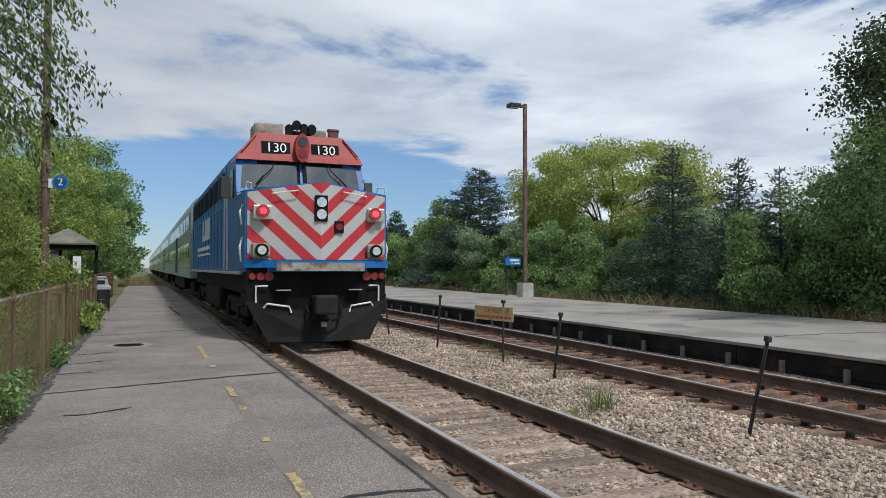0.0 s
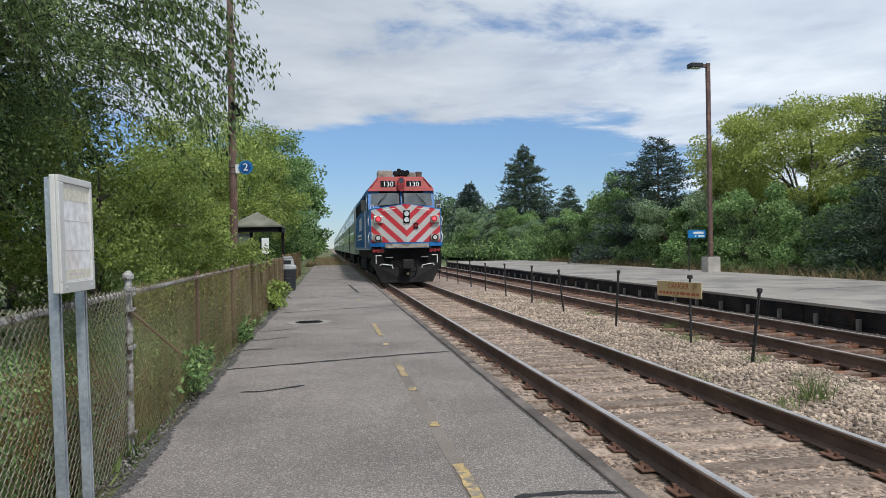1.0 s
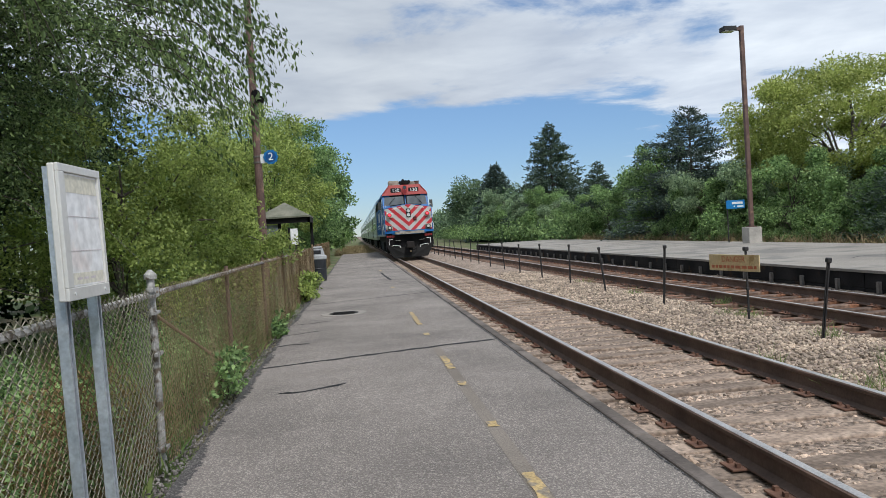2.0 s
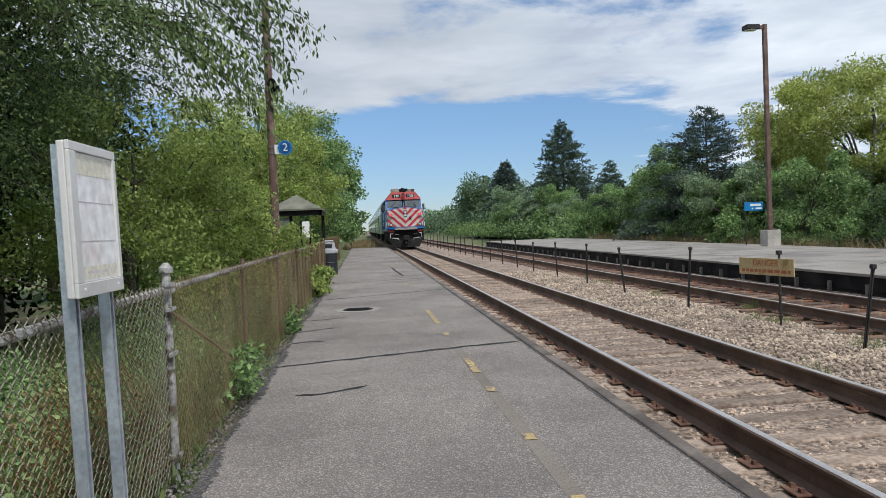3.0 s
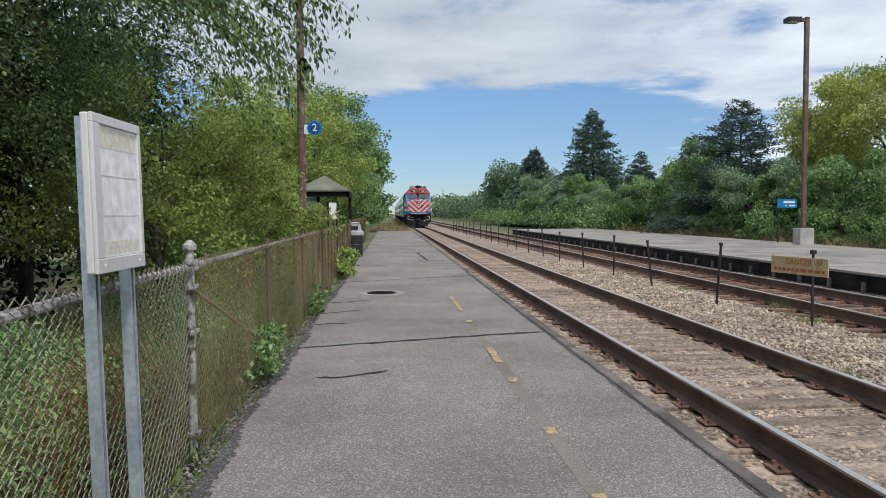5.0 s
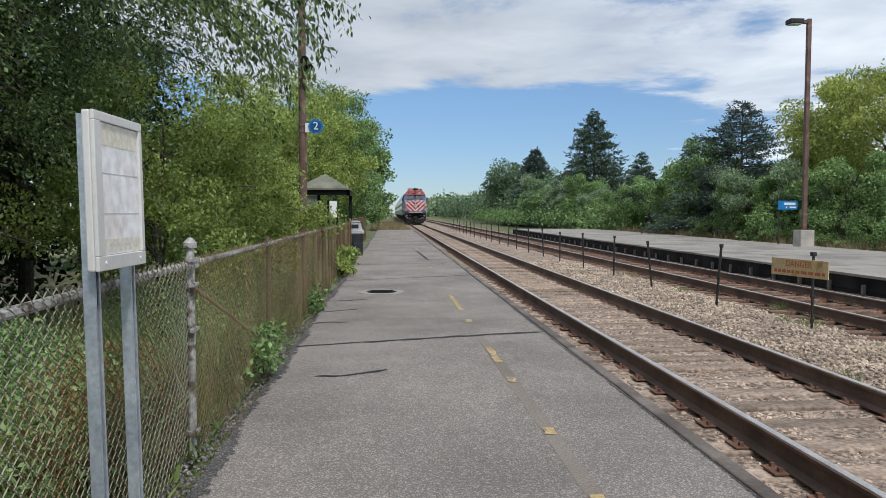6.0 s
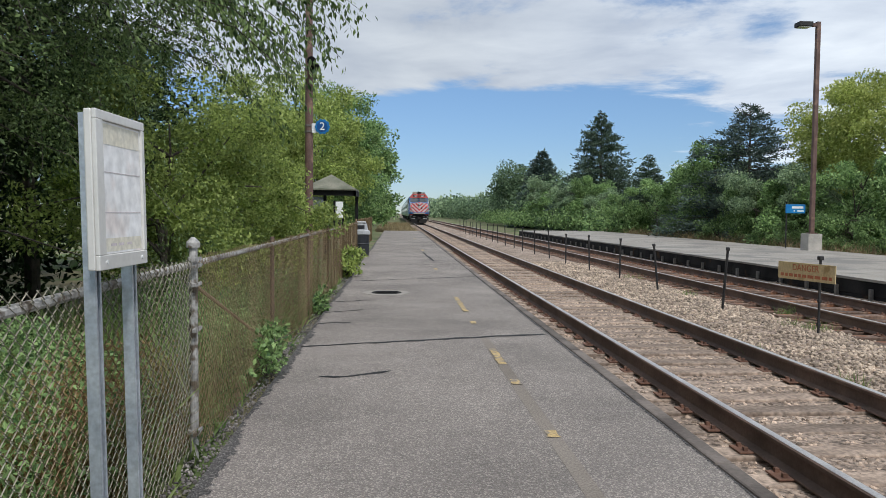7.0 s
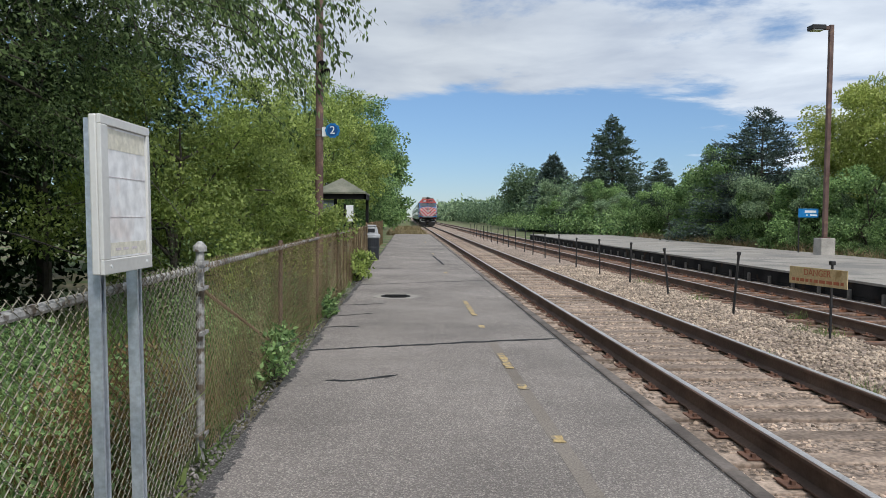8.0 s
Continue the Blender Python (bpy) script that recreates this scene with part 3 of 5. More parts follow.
def stones(name, n, x0, x1, y0, y1, mat, smin, smax, lift, label, sparse=None):
    px, py = rng.uniform(x0, x1, n), y0 + (y1 - y0) * rng.random(n) ** 1.35
    if sparse is not None:
        ok = sparse(px, py)
        px, py = px[ok], py[ok]
    n = len(px)
    pz = np.array([bed_height(a, b) for a, b in zip(px, py)])
    size = rng.uniform(smin, smax, n)[:, None, None] * rng.uniform(0.6, 1.25, (n, 1, 3))
    q = rng.normal(size=(n, 4))
    q /= np.linalg.norm(q, axis=1)[:, None]
    w, a, b, c = q.T
    R = np.stack([np.stack([1 - 2 * (b * b + c * c), 2 * (a * b - c * w), 2 * (a * c + b * w)], -1), np.stack([2 * (a * b + c * w), 1 - 2 * (a * a + c * c), 2 * (b * c - a * w)], -1), np.stack([2 * (a * c - b * w), 2 * (b * c + a * w), 1 - 2 * (a * a + b * b)], -1)], 1)
    base = ico_v[None] * rng.uniform(0.72, 1.18, (n, len(ico_v), 1)) * size
    vv = np.einsum("nij,nkj->nki", R, base) + np.stack([px, py, pz + lift], -1)[:, None, :]
    ff = ico_f[None] + (np.arange(n) * len(ico_v))[:, None, None]
    ob = raw(name, vv.reshape(-1, 3), ff.reshape(-1, 3), mat)
    return tagged(ob, label, "ballast", kind="stuff")


def off_ties(x, y, cx, rails, keep, seed):
    """True where stones lie: not on the rails, few on the ties."""
    near_tie = (np.abs(((y + 8.5 + 0.265) % 0.53) - 0.265) < 0.10) & (np.abs(x - cx) < 1.26)
    clear = (np.abs(x - rails[0]) > 0.085) & (np.abs(x - rails[1]) > 0.085)
    return clear & (~near_tie | (np.random.default_rng(seed).random(len(x)) < keep))


stones("ballast_stones", 24000, 1.66, 4.0, -3, 24, STONE, 0.013, 0.031, 0.004, "loose grey crushed stone between the two tracks", lambda x, y: (x > 2.03) & (x < 3.75) | off_ties(x, y, np.where(x < 2.5, TRACKS[0], TRACKS[1]), (1.51, 4.25), 0.12, 1))
stones("ballast_stones", 26000, -0.60, 1.66, -3, 20, STONE_TAN, 0.010, 0.028, -0.010, "loose tan crushed stone in the main track", lambda x, y: off_ties(x, y, TRACKS[0], (0.0, 1.51), 0.34, 2))
stones("ballast_stones", 10000, 4.0, 6.6, -2, 26, STONE_BROWN, 0.020, 0.042, -0.012, "loose brownish crushed stone in the second track", lambda x, y: off_ties(x, y, TRACKS[1], (4.25, 5.76), 0.05, 3))
stones("edge_gravel", 5200, -3.80, -3.56, 0.6, 20, EDGE_STONE, 0.005, 0.013, 0.245, "small grey gravel along the platform's fence side")


# ---------------------------------------------------------------- the train
def locomotive():
    L = thing("locomotive", "blue diesel locomotive with red and white chevron nose", "locomotive", pose(0.755, 11.5, 0))
    # cowl body behind the cab
    bm = bmesh.new()
    prism(bm, [(-1.42, 1.42), (1.42, 1.42), (1.42, 3.90), (1.02, 4.30), (-1.02, 4.30), (-1.42, 3.90)], 3.6, 16.6)
    body = part("body", bm, BLUE, L, "blue ribbed cowl body")
    bm = bmesh.new()
    for k in range(13):
        for s in (-1, 1):
            y = 4.0 + k
            box(bm, s * 1.42 - 0.018, s * 1.42 + 0.018, y, y + 0.05, 1.5, 3.85)
    for s in (-1, 1):
        box(bm, s * 1.42 - 0.02, s * 1.42 + 0.02, 3.6, 16.6, 3.0, 3.05)
    part("rib", bm, BLUE, body)
    for k in range(7):
        bm = bmesh.new()
        box(bm, -1.445, -1.41, 4.4 + k * 1.7, 5.6 + k * 1.7, 3.25, 3.75, 0.01)
        for j in range(5):
            box(bm, -1.455, -1.44, 4.42 + k * 1.7, 5.58 + k * 1.7, 3.28 + j * 0.09, 3.31 + j * 0.09)
        part("grille", bm, BLACK, body, "dark louvred air intake")
    # large pale marks on the flank, as plain shapes
    bm = bmesh.new()
    for y0, y1, z0, z1 in ((8.6, 8.9, 2.35, 3.0), (9.2, 9.5, 2.35, 3.0), (9.8, 11.2, 2.35, 2.5), (9.8, 10.0, 2.5, 3.0), (10.9, 11.1, 2.5, 3.0), (8.6, 13.4, 2.05, 2.16), (8.6, 13.4, 1.88, 1.95)):
        box(bm, -1.446, -1.40, y0, y1, z0, z1)
    part("flank_mark", bm, WHITE, body, "pale lettering-like blocks on the flank")
    # sill
    bm = bmesh.new()
    box(bm, -1.47, 1.47, 0.9, 16.7, 1.355, 1.42, 0.015)
    part("side_sill", bm, STEEL, L, "pale grey side sill")
    # nose and cab shell
    bm = bmesh.new()
    prism(bm, [(-1.44, 0.30), (0, 0.03), (1.44, 0.30), (1.44, 3.62), (-1.44, 3.62)], 1.42, 3.02, "z")
    b = [bm.verts.new(p) for p in ((-1.44, 0.30, 3.02), (0, 0.03, 3.22), (1.44, 0.30, 3.02), (1.44, 1.25, 3.10), (0, 1.12, 3.26), (-1.44, 1.25, 3.10))]
    for q in ((0, 1, 4, 5), (1, 2, 3, 4)):
        bm.faces.new([b[i] for i in q])
    c0, c1 = bm.verts.new((-1.44, 0.30, 3.0)), bm.verts.new((1.44, 0.30, 3.0))
    c2 = bm.verts.new((0, 0.03, 3.0))
    bm.faces.new((c0, c2, b[1], b[0]))
    bm.faces.new((c2, c1, b[2], b[1]))
    # cab upper part round the windows
    prism(bm, [(1.25, 3.0), (1.55, 3.80), (3.62, 3.80), (3.62, 3.0)], -1.42, 1.42, "x")
    part("cab", bm, BLUE, L, "blue cab shell")
    # striped nose panels
    for s in (-1, 1):
        bm = bmesh.new()
        q = [(0, 0.0, 1.66), (s * 1.40, 0.262, 1.66), (s * 1.40, 0.262, 2.98), (0, 0.0, 3.20)]
        slab(bm, q if s > 0 else q[::-1], 0.02)
        part("nose_panel", bm, STRIPES, L, "red and off-white chevron stripes")
    # windshields with black gaskets
    for s in (-1, 1):
        for nm, g, off, mat in (("gasket", 0.075, 0.0, BLACK), ("windshield", 0.0, 0.02, WINDSHIELD)):
            bm = bmesh.new()
            x0, x1 = 0.11 - g, 1.33 + g
            zl0, zl1, zh = 3.28 - g, 3.20 - g, 3.70 + g

            def wy(x, z):
                return 1.20 + (z - 3.0) * 0.375 + 0.05 * x - off
            q = [(s * x0, wy(x0, zl0), zl0), (s * x1, wy(x1, zl1), zl1), (s * (x1 - 0.05), wy(x1, zh), zh), (s * x0, wy(x0, zh), zh)]
            slab(bm, q if s > 0 else q[::-1], 0.03)
            part(nm, bm, mat, L)
        bm = bmesh.new()
        tube(bm, [(s * 0.60, 1.42, 3.76), (s * 0.66, 1.36, 3.62), (s * 0.95, 1.27, 3.36)], 0.012, 5)
        tube(bm, [(s * 0.85, 1.33, 3.46), (s * 1.02, 1.24, 3.28)], 0.018, 5)
        part("wiper", bm, BLACK, L)
    # red brow with sloped corners
    bm = bmesh.new()
    prism(bm, [(-1.42, 3.78), (1.42, 3.78), (1.36, 3.92), (0.98, 4.34), (-0.98, 4.34), (-1.36, 3.92)], 1.42, 3.7)
    for v in bm.verts:
        if v.co.y < 2 and v.co.z > 3.85:
            v.co.y += (v.co.z - 3.8) * 0.35
    brow = part("brow", bm, RED, L, "red roof brow with sloped corners")
    for s in (-1, 1):
        bm = bmesh.new()
        slab(bm, [(s * 0.555 - 0.34, 1.46, 3.90), (s * 0.555 + 0.34, 1.46, 3.90), (s * 0.555 + 0.34, 1.54, 4.19), (s * 0.555 - 0.34, 1.54, 4.19)], 0.10)
        bmesh.ops.bevel(bm, geom=bm.edges[:], offset=0.02, segments=2, affect="EDGES")
        board = part("number_board", bm, BLACK, brow, "black number board with white figures")
        lettering("figures", "130", 0.31, WHITE, board, pose(s * 0.555, 1.485, 4.035, 75, 0, 0))
        bm = bmesh.new()
        tube(bm, [(s * 1.30, 1.42, 3.95), (s * 0.98, 1.56, 4.30)], 0.018, 6)
        part("grab_iron", bm, RED, brow)
    bm = bmesh.new()
    prism(bm, [(0.16 * math.cos(a) , 4.05 + 0.29 * math.sin(a)) for a in np.linspace(0, math.tau, 24, endpoint=False)], 1.30, 1.75)
    lamp = part("headlight_housing", bm, RED, brow, "red oval headlight housing")
    for z, mat in ((4.17, GLASS_DARK), (3.95, RED_LENS)):
        bm = bmesh.new()
        disc(bm, (0, 1.285, z), (0, 1, 0), 0.10, 0.05)
        part("lens", bm, mat, lamp)
    # roof gear
    bm = bmesh.new()
    box(bm, -0.95, -0.30, 2.2, 3.3, 4.34, 4.62, 0.04)
    part("roof_unit", bm, BEIGE, L, "pale beige roof air unit")
    bm = bmesh.new()
    box(bm, 0.38, 0.72, 2.3, 3.2, 4.34, 4.55, 0.04)
    part("roof_unit", bm, BEIGE, L, "small pale roof unit")
    bm = bmesh.new()
    disc(bm, (0.82, 1.95, 4.33), (0, 0, 1), 0.13, 0.17)
    disc(bm, (0.82, 1.95, 4.50), (0, 0, 1), 0.15, 0.04)
    part("beacon", bm, BROWN_POLE, L, "brown beacon")
    bm = bmesh.new()
    for x, z in ((-0.22, 4.47), (-0.05, 4.56), (0.12, 4.50), (0.30, 4.50)):
        tube(bm, [(x, 2.3, z), (x, 1.95, z), (x, 1.8, z)], [0.03, 0.045, 0.11], 10)
    box(bm, -0.25, 0.32, 2.1, 2.3, 4.33, 4.48)
    part("horn", bm, BLACK, L, "black air horn cluster")
    # lamps on the nose
    for s in (-1, 1):
        bm = bmesh.new()
        box(bm, s * 1.15 - 0.16, s * 1.15 + 0.20, 0.10, 0.34, 2.44, 2.72, 0.02)
        h = part("marker_housing", bm, STEEL, L)
        bm = bmesh.new()
        tube(bm, [(s * 1.13, 0.02, 2.60), (s * 1.13, 0.12, 2.60)], 0.125, 20)
        part("rim", bm, RED, h)
        bm = bmesh.new()
        disc(bm, (s * 1.13, 0.0, 2.60), (0, 1, 0), 0.068, 0.03)
        part("lens", bm, RED_LAMP, h, "lit red marker lamp")
        bm = bmesh.new()
        box(bm, s * 1.15 - 0.17, s * 1.15 + 0.17, 0.06, 0.34, 1.70, 1.98, 0.03)
        h = part("ditch_light", bm, BEIGE, L, "round headlight in a square beige box")
        bm = bmesh.new()
        tube(bm, [(s * 1.15, 0.02, 1.84), (s * 1.15, 0.08, 1.84)], 0.13, 20)
        part("rim", bm, BLACK, h)
        bm = bmesh.new()
        disc(bm, (s * 1.15, 0.0, 1.84), (0, 1, 0), 0.085, 0.05)
        part("lens", bm, CLEAR_LENS, h)
        # thin handrail under the windshield
        bm = bmesh.new()
        tube(bm, [(s * 0.95, 0.16, 2.95), (s * 0.95, 0.06, 2.95), (s * 0.45, -0.03, 3.02), (s * 0.45, 0.07, 3.02)], 0.013, 6)
        part("grab_iron", bm, WHITE, L)
        bm = bmesh.new()
        tube(bm, [(s * 1.42, 0.32, 3.05), (s * 1.42, 0.30, 3.18), (s * 1.30, 0.45, 3.18), (s * 1.30, 0.5, 3.08)], 0.014, 6)
        part("grab_iron", bm, WHITE, L)
        # three small red lenses under the shelf
        for k in range(3):
            bm = bmesh.new()
            disc(bm, (s * (1.31 - 0.16 * k), 0.165, 1.33), (0, 1, 0), 0.065 + 0.012 * k, 0.06)
            part("lens", bm, RED_LENS, L, "unlit red lamp")
        # white grab irons on the black front
        bm = bmesh.new()
        tube(bm, [(s * 1.02, 0.14, 1.14), (s * 1.24, 0.16, 1.14), (s * 1.24, 0.16, 0.80)], 0.02, 6)
        part("grab_iron", bm, WHITE, L)
        bm = bmesh.new()
        tube(bm, [(s * 1.10, 0.10, 0.72), (s * 1.04, 0.06, 0.80), (s * 0.62, 0.0, 0.74), (s * 0.58, 0.0, 0.62)], 0.02, 6)
        part("grab_iron", bm, WHITE, L)
        bm = bmesh.new()
        box(bm, s * 0.72 - 0.14, s * 0.72 + 0.14, 0.03, 0.2, 1.05, 1.07)
        part("step", bm, STEEL, L)
    bm = bmesh.new()
    box(bm, -0.13, 0.13, -0.035, 0.08, 2.42, 2.94, 0.015)
    h = part("lamp_plate", bm, BLACK, L, "black plate with two clear lamps")
    for z in (2.56, 2.80):
        bm = bmesh.new()
        disc(bm, (0, -0.055, z), (0, 1, 0), 0.10, 0.03)
        part("lens", bm, CLEAR_LENS, h)
    bm = bmesh.new()
    box(bm, 0.28, 0.47, 0.02, 0.1, 2.20, 2.44, 0.01)
    h = part("lamp_plate", bm, BLACK, L)
    bm = bmesh.new()
    disc(bm, (0.375, 0.005, 2.32), (0, 1, 0), 0.07, 0.03)
    part("lens", bm, RED_LENS, h)
    # shelf and front sheet
    bm = bmesh.new()
    prism(bm, [(-1.47, 0.24), (-0.85, -0.06), (0.85, -0.06), (1.47, 0.24), (1.47, 0.9), (-1.47, 0.9)], 1.50, 1.645, "z")
    part("shelf", bm, BLUE, L)
    bm = bmesh.new()
    prism(bm, [(-0.88, -0.06), (-0.80, -0.15), (0.80, -0.15), (0.88, -0.06)], 1.44, 1.60, "z")
    part("anticlimber", bm, BEIGE, L, "bare beige anticlimber strip")
    bm = bmesh.new()
    box(bm, -1.40, 1.40, 0.22, 1.2, 0.55, 1.51)
    part("front_sheet", bm, BLACK, L, "grimy black front sheet")
    bm = bmesh.new()
    for s in (-1, 1):
        q = [(0, -0.22, 0.06), (s * 1.02, 0.02, 0.06), (s * 1.45, 0.16, 0.86), (0, -0.04, 0.60)]
        slab(bm, q if s > 0 else q[::-1], 0.03)
    part("plow", bm, PLOW, L, "dusty black plow pilot")
    bm = bmesh.new()
    box(bm, -0.16, 0.16, -0.50, 0.4, 0.62, 0.95, 0.04)
    box(bm, -0.24, 0.20, -0.62, -0.38, 0.60, 0.98, 0.05)
    part("coupler", bm, COUPLER, L, "grimy knuckle coupler")
    bm = bmesh.new()
    tube(bm, [(-0.3, 0.0, 0.75), (-0.25, -0.28, 0.5), (-0.05, -0.36, 0.42), (0.1, -0.3, 0.5)], 0.03, 6)
    tube(bm, [(0.4, 0.0, 0.75), (0.35, -0.28, 0.55), (0.15, -0.36, 0.48)], 0.03, 6)
    part("hose", bm, BLACK, L)
    bm = bmesh.new()
    box(bm, -0.08, 0.03, -0.44, -0.34, 0.36, 0.46, 0.02)
    part("glad_hand", bm, YELLOW_PAINT, L, "brass hose end")
    # cab side: window, door rails, mirror
    for s in (-1, 1):
        bm = bmesh.new()
        box(bm, s * 1.43 - 0.02, s * 1.43 + 0.02, 1.85, 2.7, 3.05, 3.62, 0.01)
        part("cab_window", bm, GLASS_DARK, L)
        for pts in ([(s * 1.50, 2.95, 1.45), (s * 1.50, 2.95, 3.45)], [(s * 1.50, 3.55, 1.45), (s * 1.50, 3.55, 3.45)], [(s * 1.48, 0.5, 1.62), (s * 1.52, 0.45, 1.9), (s * 1.46, 0.5, 2.1)], [(s * 1.48, 0.5, 2.35), (s * 1.52, 0.45, 2.6), (s * 1.46, 0.5, 2.75)]):
            bm = bmesh.new()
            tube(bm, pts, 0.022, 6)
            part("handrail", bm, WHITE, L, "white painted handrail")
        bm = bmesh.new()
        box(bm, s * 1.62 - 0.10, s * 1.62 + 0.10, 1.62, 1.70, 3.02, 3.45, 0.02)
        part("mirror", bm, COACH_DARK, L, "dark side mirror")
        for k in range(4):
            bm = bmesh.new()
            box(bm, s * 1.40 - 0.06, s * 1.40 + 0.06, 0.55, 1.0, 0.45 + k * 0.28, 0.48 + k * 0.28)
            part("side_step", bm, BLACK, L)
    # underframe and trucks
    bm = bmesh.new()
    box(bm, -1.25, 1.25, 1.0, 16.5, 0.95, 1.32)
    box(bm, -1.35, 1.35, 6.2, 11.0, 0.35, 1.0, 0.12)
    part("fuel_tank", bm, BLACK, L)
    axles = []
    for y0 in (2.2, 12.3):
        for s in (-1, 1):
            bm = bmesh.new()
            box(bm, s * 1.12 - 0.09, s * 1.12 + 0.09, y0, y0 + 3.3, 0.42, 0.80, 0.05)
            side_frame = part("truck_frame", bm, BLACK, L)
            for k in (0.35, 2.6):
                bm = bmesh.new()
                box(bm, s * 1.18 - 0.10, s * 1.18 + 0.10, y0 + k, y0 + k + 0.4, 0.32, 0.68, 0.04)
                part("axle_box", bm, BLACK, side_frame)
        for k in (0.55, 2.8):
            bm = bmesh.new()
            tube(bm, [(-0.82, 0, 0), (0.82, 0, 0)], 0.08, 10)
            for s in (-1, 1):
                tube(bm, [(s * 0.69, 0, 0), (s * 0.82, 0, 0)], 0.50, 28)
                for j in range(4):
                    a = j * math.tau / 4
                    box(bm, s * 0.83 - 0.01, s * 0.83 + 0.01, 0.25 * math.cos(a) - 0.05, 0.25 * math.cos(a) + 0.05, 0.25 * math.sin(a) - 0.05, 0.25 * math.sin(a) + 0.05)
            ax = part("wheelset", bm, PLOW, L, "dark steel wheelset")
            ax.location = (0, y0 + k, 0.5)
            axles.append(ax)
    # the cab stands well back behind the nose, and its roof and the cowl are tall
    for ob in L.children_recursive:
        if ob.name.startswith("figures"):
            ob.location.y += 0.58
            ob.location.z += 0.125
            continue
        for v in ob.data.vertices:
            if v.co.z > 2.99 and v.co.y > 1.1:
                v.co.y += 0.6 * min(1.0, max(0.0, (3.6 - v.co.y) / 2.0))
                v.co.z += 0.125 * max(0.0, v.co.z - 3.05)
    return L, axles


def coach():
    C = thing("coach", "bilevel stainless-steel passenger coach with dark window rows", "passenger coach", pose(0.755, 29.0, 0), "coaches of the train")
    half = [(1.45, 1.05)]
    z = 1.15
    while z < 1.75:
        half += [(1.452, z), (1.468, z + 0.03), (1.468, z + 0.06), (1.452, z + 0.09)]
        z += 0.12
    half += [(1.45, 2.65)]
    z = 2.72
    while z < 3.05:
        half += [(1.452, z), (1.468, z + 0.03), (1.468, z + 0.06), (1.452, z + 0.09)]
        z += 0.12
    half += [(1.44, 3.88), (1.30, 4.30), (0.85, 4.58), (0.0, 4.66)]
    prof = half + [(-x, zz) for x, zz in half[::-1][1:]]
    bm = bmesh.new()
    prism(bm, prof, 0.0, 25.2)
    body = part("body", bm, COACH, C, "fluted stainless body")
    bm = bmesh.new()
    box(bm, -0.022, 0.022, -0.55, 0.55, -0.32, 0.32, 0.008)
    w = part("window", bm, GLASS_DARK, body)
    w.matrix_basis = pose(-1.452, 1.6, 2.22)
    for row, n in ((2.22, 16), (3.42, 16)):
        for k in range(n):
            if 7 <= k <= 8 and row < 3:
                continue
            for s in (-1, 1):
                if not (k == 0 and row < 3 and s < 0):
                    sharing("window", w.data, body, pose(s * 1.452, 1.6 + k * 1.46, row))
    for s in (-1, 1):
        bm = bmesh.new()
        for y in (11.75, 13.0):
            box(bm, s * 1.455 - 0.02, s * 1.455 + 0.02, y, y + 1.1, 1.2, 3.2, 0.01)
        part("door", bm, COACH_DARK, body, "dark middle door")
    bm = bmesh.new()
    box(bm, -0.75, 0.75, -0.35, 25.55, 1.0, 3.3)
    part("gangway", bm, BLACK, C)
    bm = bmesh.new()
    box(bm, -1.3, 1.3, 7.5, 17.5, 0.4, 1.06, 0.08)
    part("underbox", bm, BLACK, C)
    for y0 in (2.4, 20.2):
        for s in (-1, 1):
            bm = bmesh.new()
            box(bm, s * 1.05 - 0.1, s * 1.05 + 0.1, y0, y0 + 2.8, 0.4, 0.85, 0.05)
            frame_part = part("truck_frame", bm, BLACK, C)
            for k in (0.35, 2.45):
                bm = bmesh.new()
                tube(bm, [(s * 0.70, y0 + k, 0.46), (s * 0.84, y0 + k, 0.46)], 0.46, 20)
                part("wheel", bm, PLOW, frame_part)
    return C


loco, loco_axles = locomotive()
coaches = [coach()]
for k in range(1, 7):
    coaches.append(copy_thing(coaches[0], pose(0.755, 29.0 + k * 25.9, 0)))


# ---------------------------------------------------------------- plants
def leaf_cards(P, size, rg, aspect=0.5, droop=0.0, outward=None, spread=1.0):
    """One folded leaf for each point of P."""
    n = len(P)
    d = rg.normal(size=(n, 3)) * spread
    d[:, 2] -= droop
    if outward is not None:
        d += outward
    d /= np.linalg.norm(d, axis=1)[:, None] + 1e-9
    s = np.cross(d, rg.normal(size=(n, 3)))
    s /= np.linalg.norm(s, axis=1)[:, None] + 1e-9
    u = np.cross(d, s)
    ln = (size * rg.uniform(0.6, 1.3, n))[:, None]
    mid = P + d * ln * 0.45 + u * ln * 0.06
    V = np.stack([P, mid + s * ln * aspect * 0.5, P + d * ln, mid - s * ln * aspect * 0.5], 1).reshape(-1, 3)
    return V, np.arange(4 * n).reshape(n, 4)


def limbs(bm, base, ends, r0, rg, top):
    """A tapered trunk with limbs that bend out to the given ends."""
    n = 7
    trunk = [Vector((base[0] + 0.12 * math.sin(k * 1.3) * k / n, base[1] + 0.12 * math.cos(k * 1.7) * k / n, base[2] + (top - base[2]) * k / n)) for k in range(n + 1)]
    tube(bm, trunk, [r0 * (1 - 0.8 * k / n) for k in range(n + 1)], 9)
    for e in ends:
        k = int(rg.integers(2, n))
        a, e = trunk[k], Vector(e)
        if e.z < a.z - 0.3:
            a = trunk[max(1, k - 2)]
        m = a.lerp(e, 0.5) + Vector((rg.normal() * 0.15, rg.normal() * 0.15, 0.12 * (e - a).length))
        tube(bm, [a, m, e], [r0 * 0.38, r0 * 0.22, r0 * 0.06], 6)


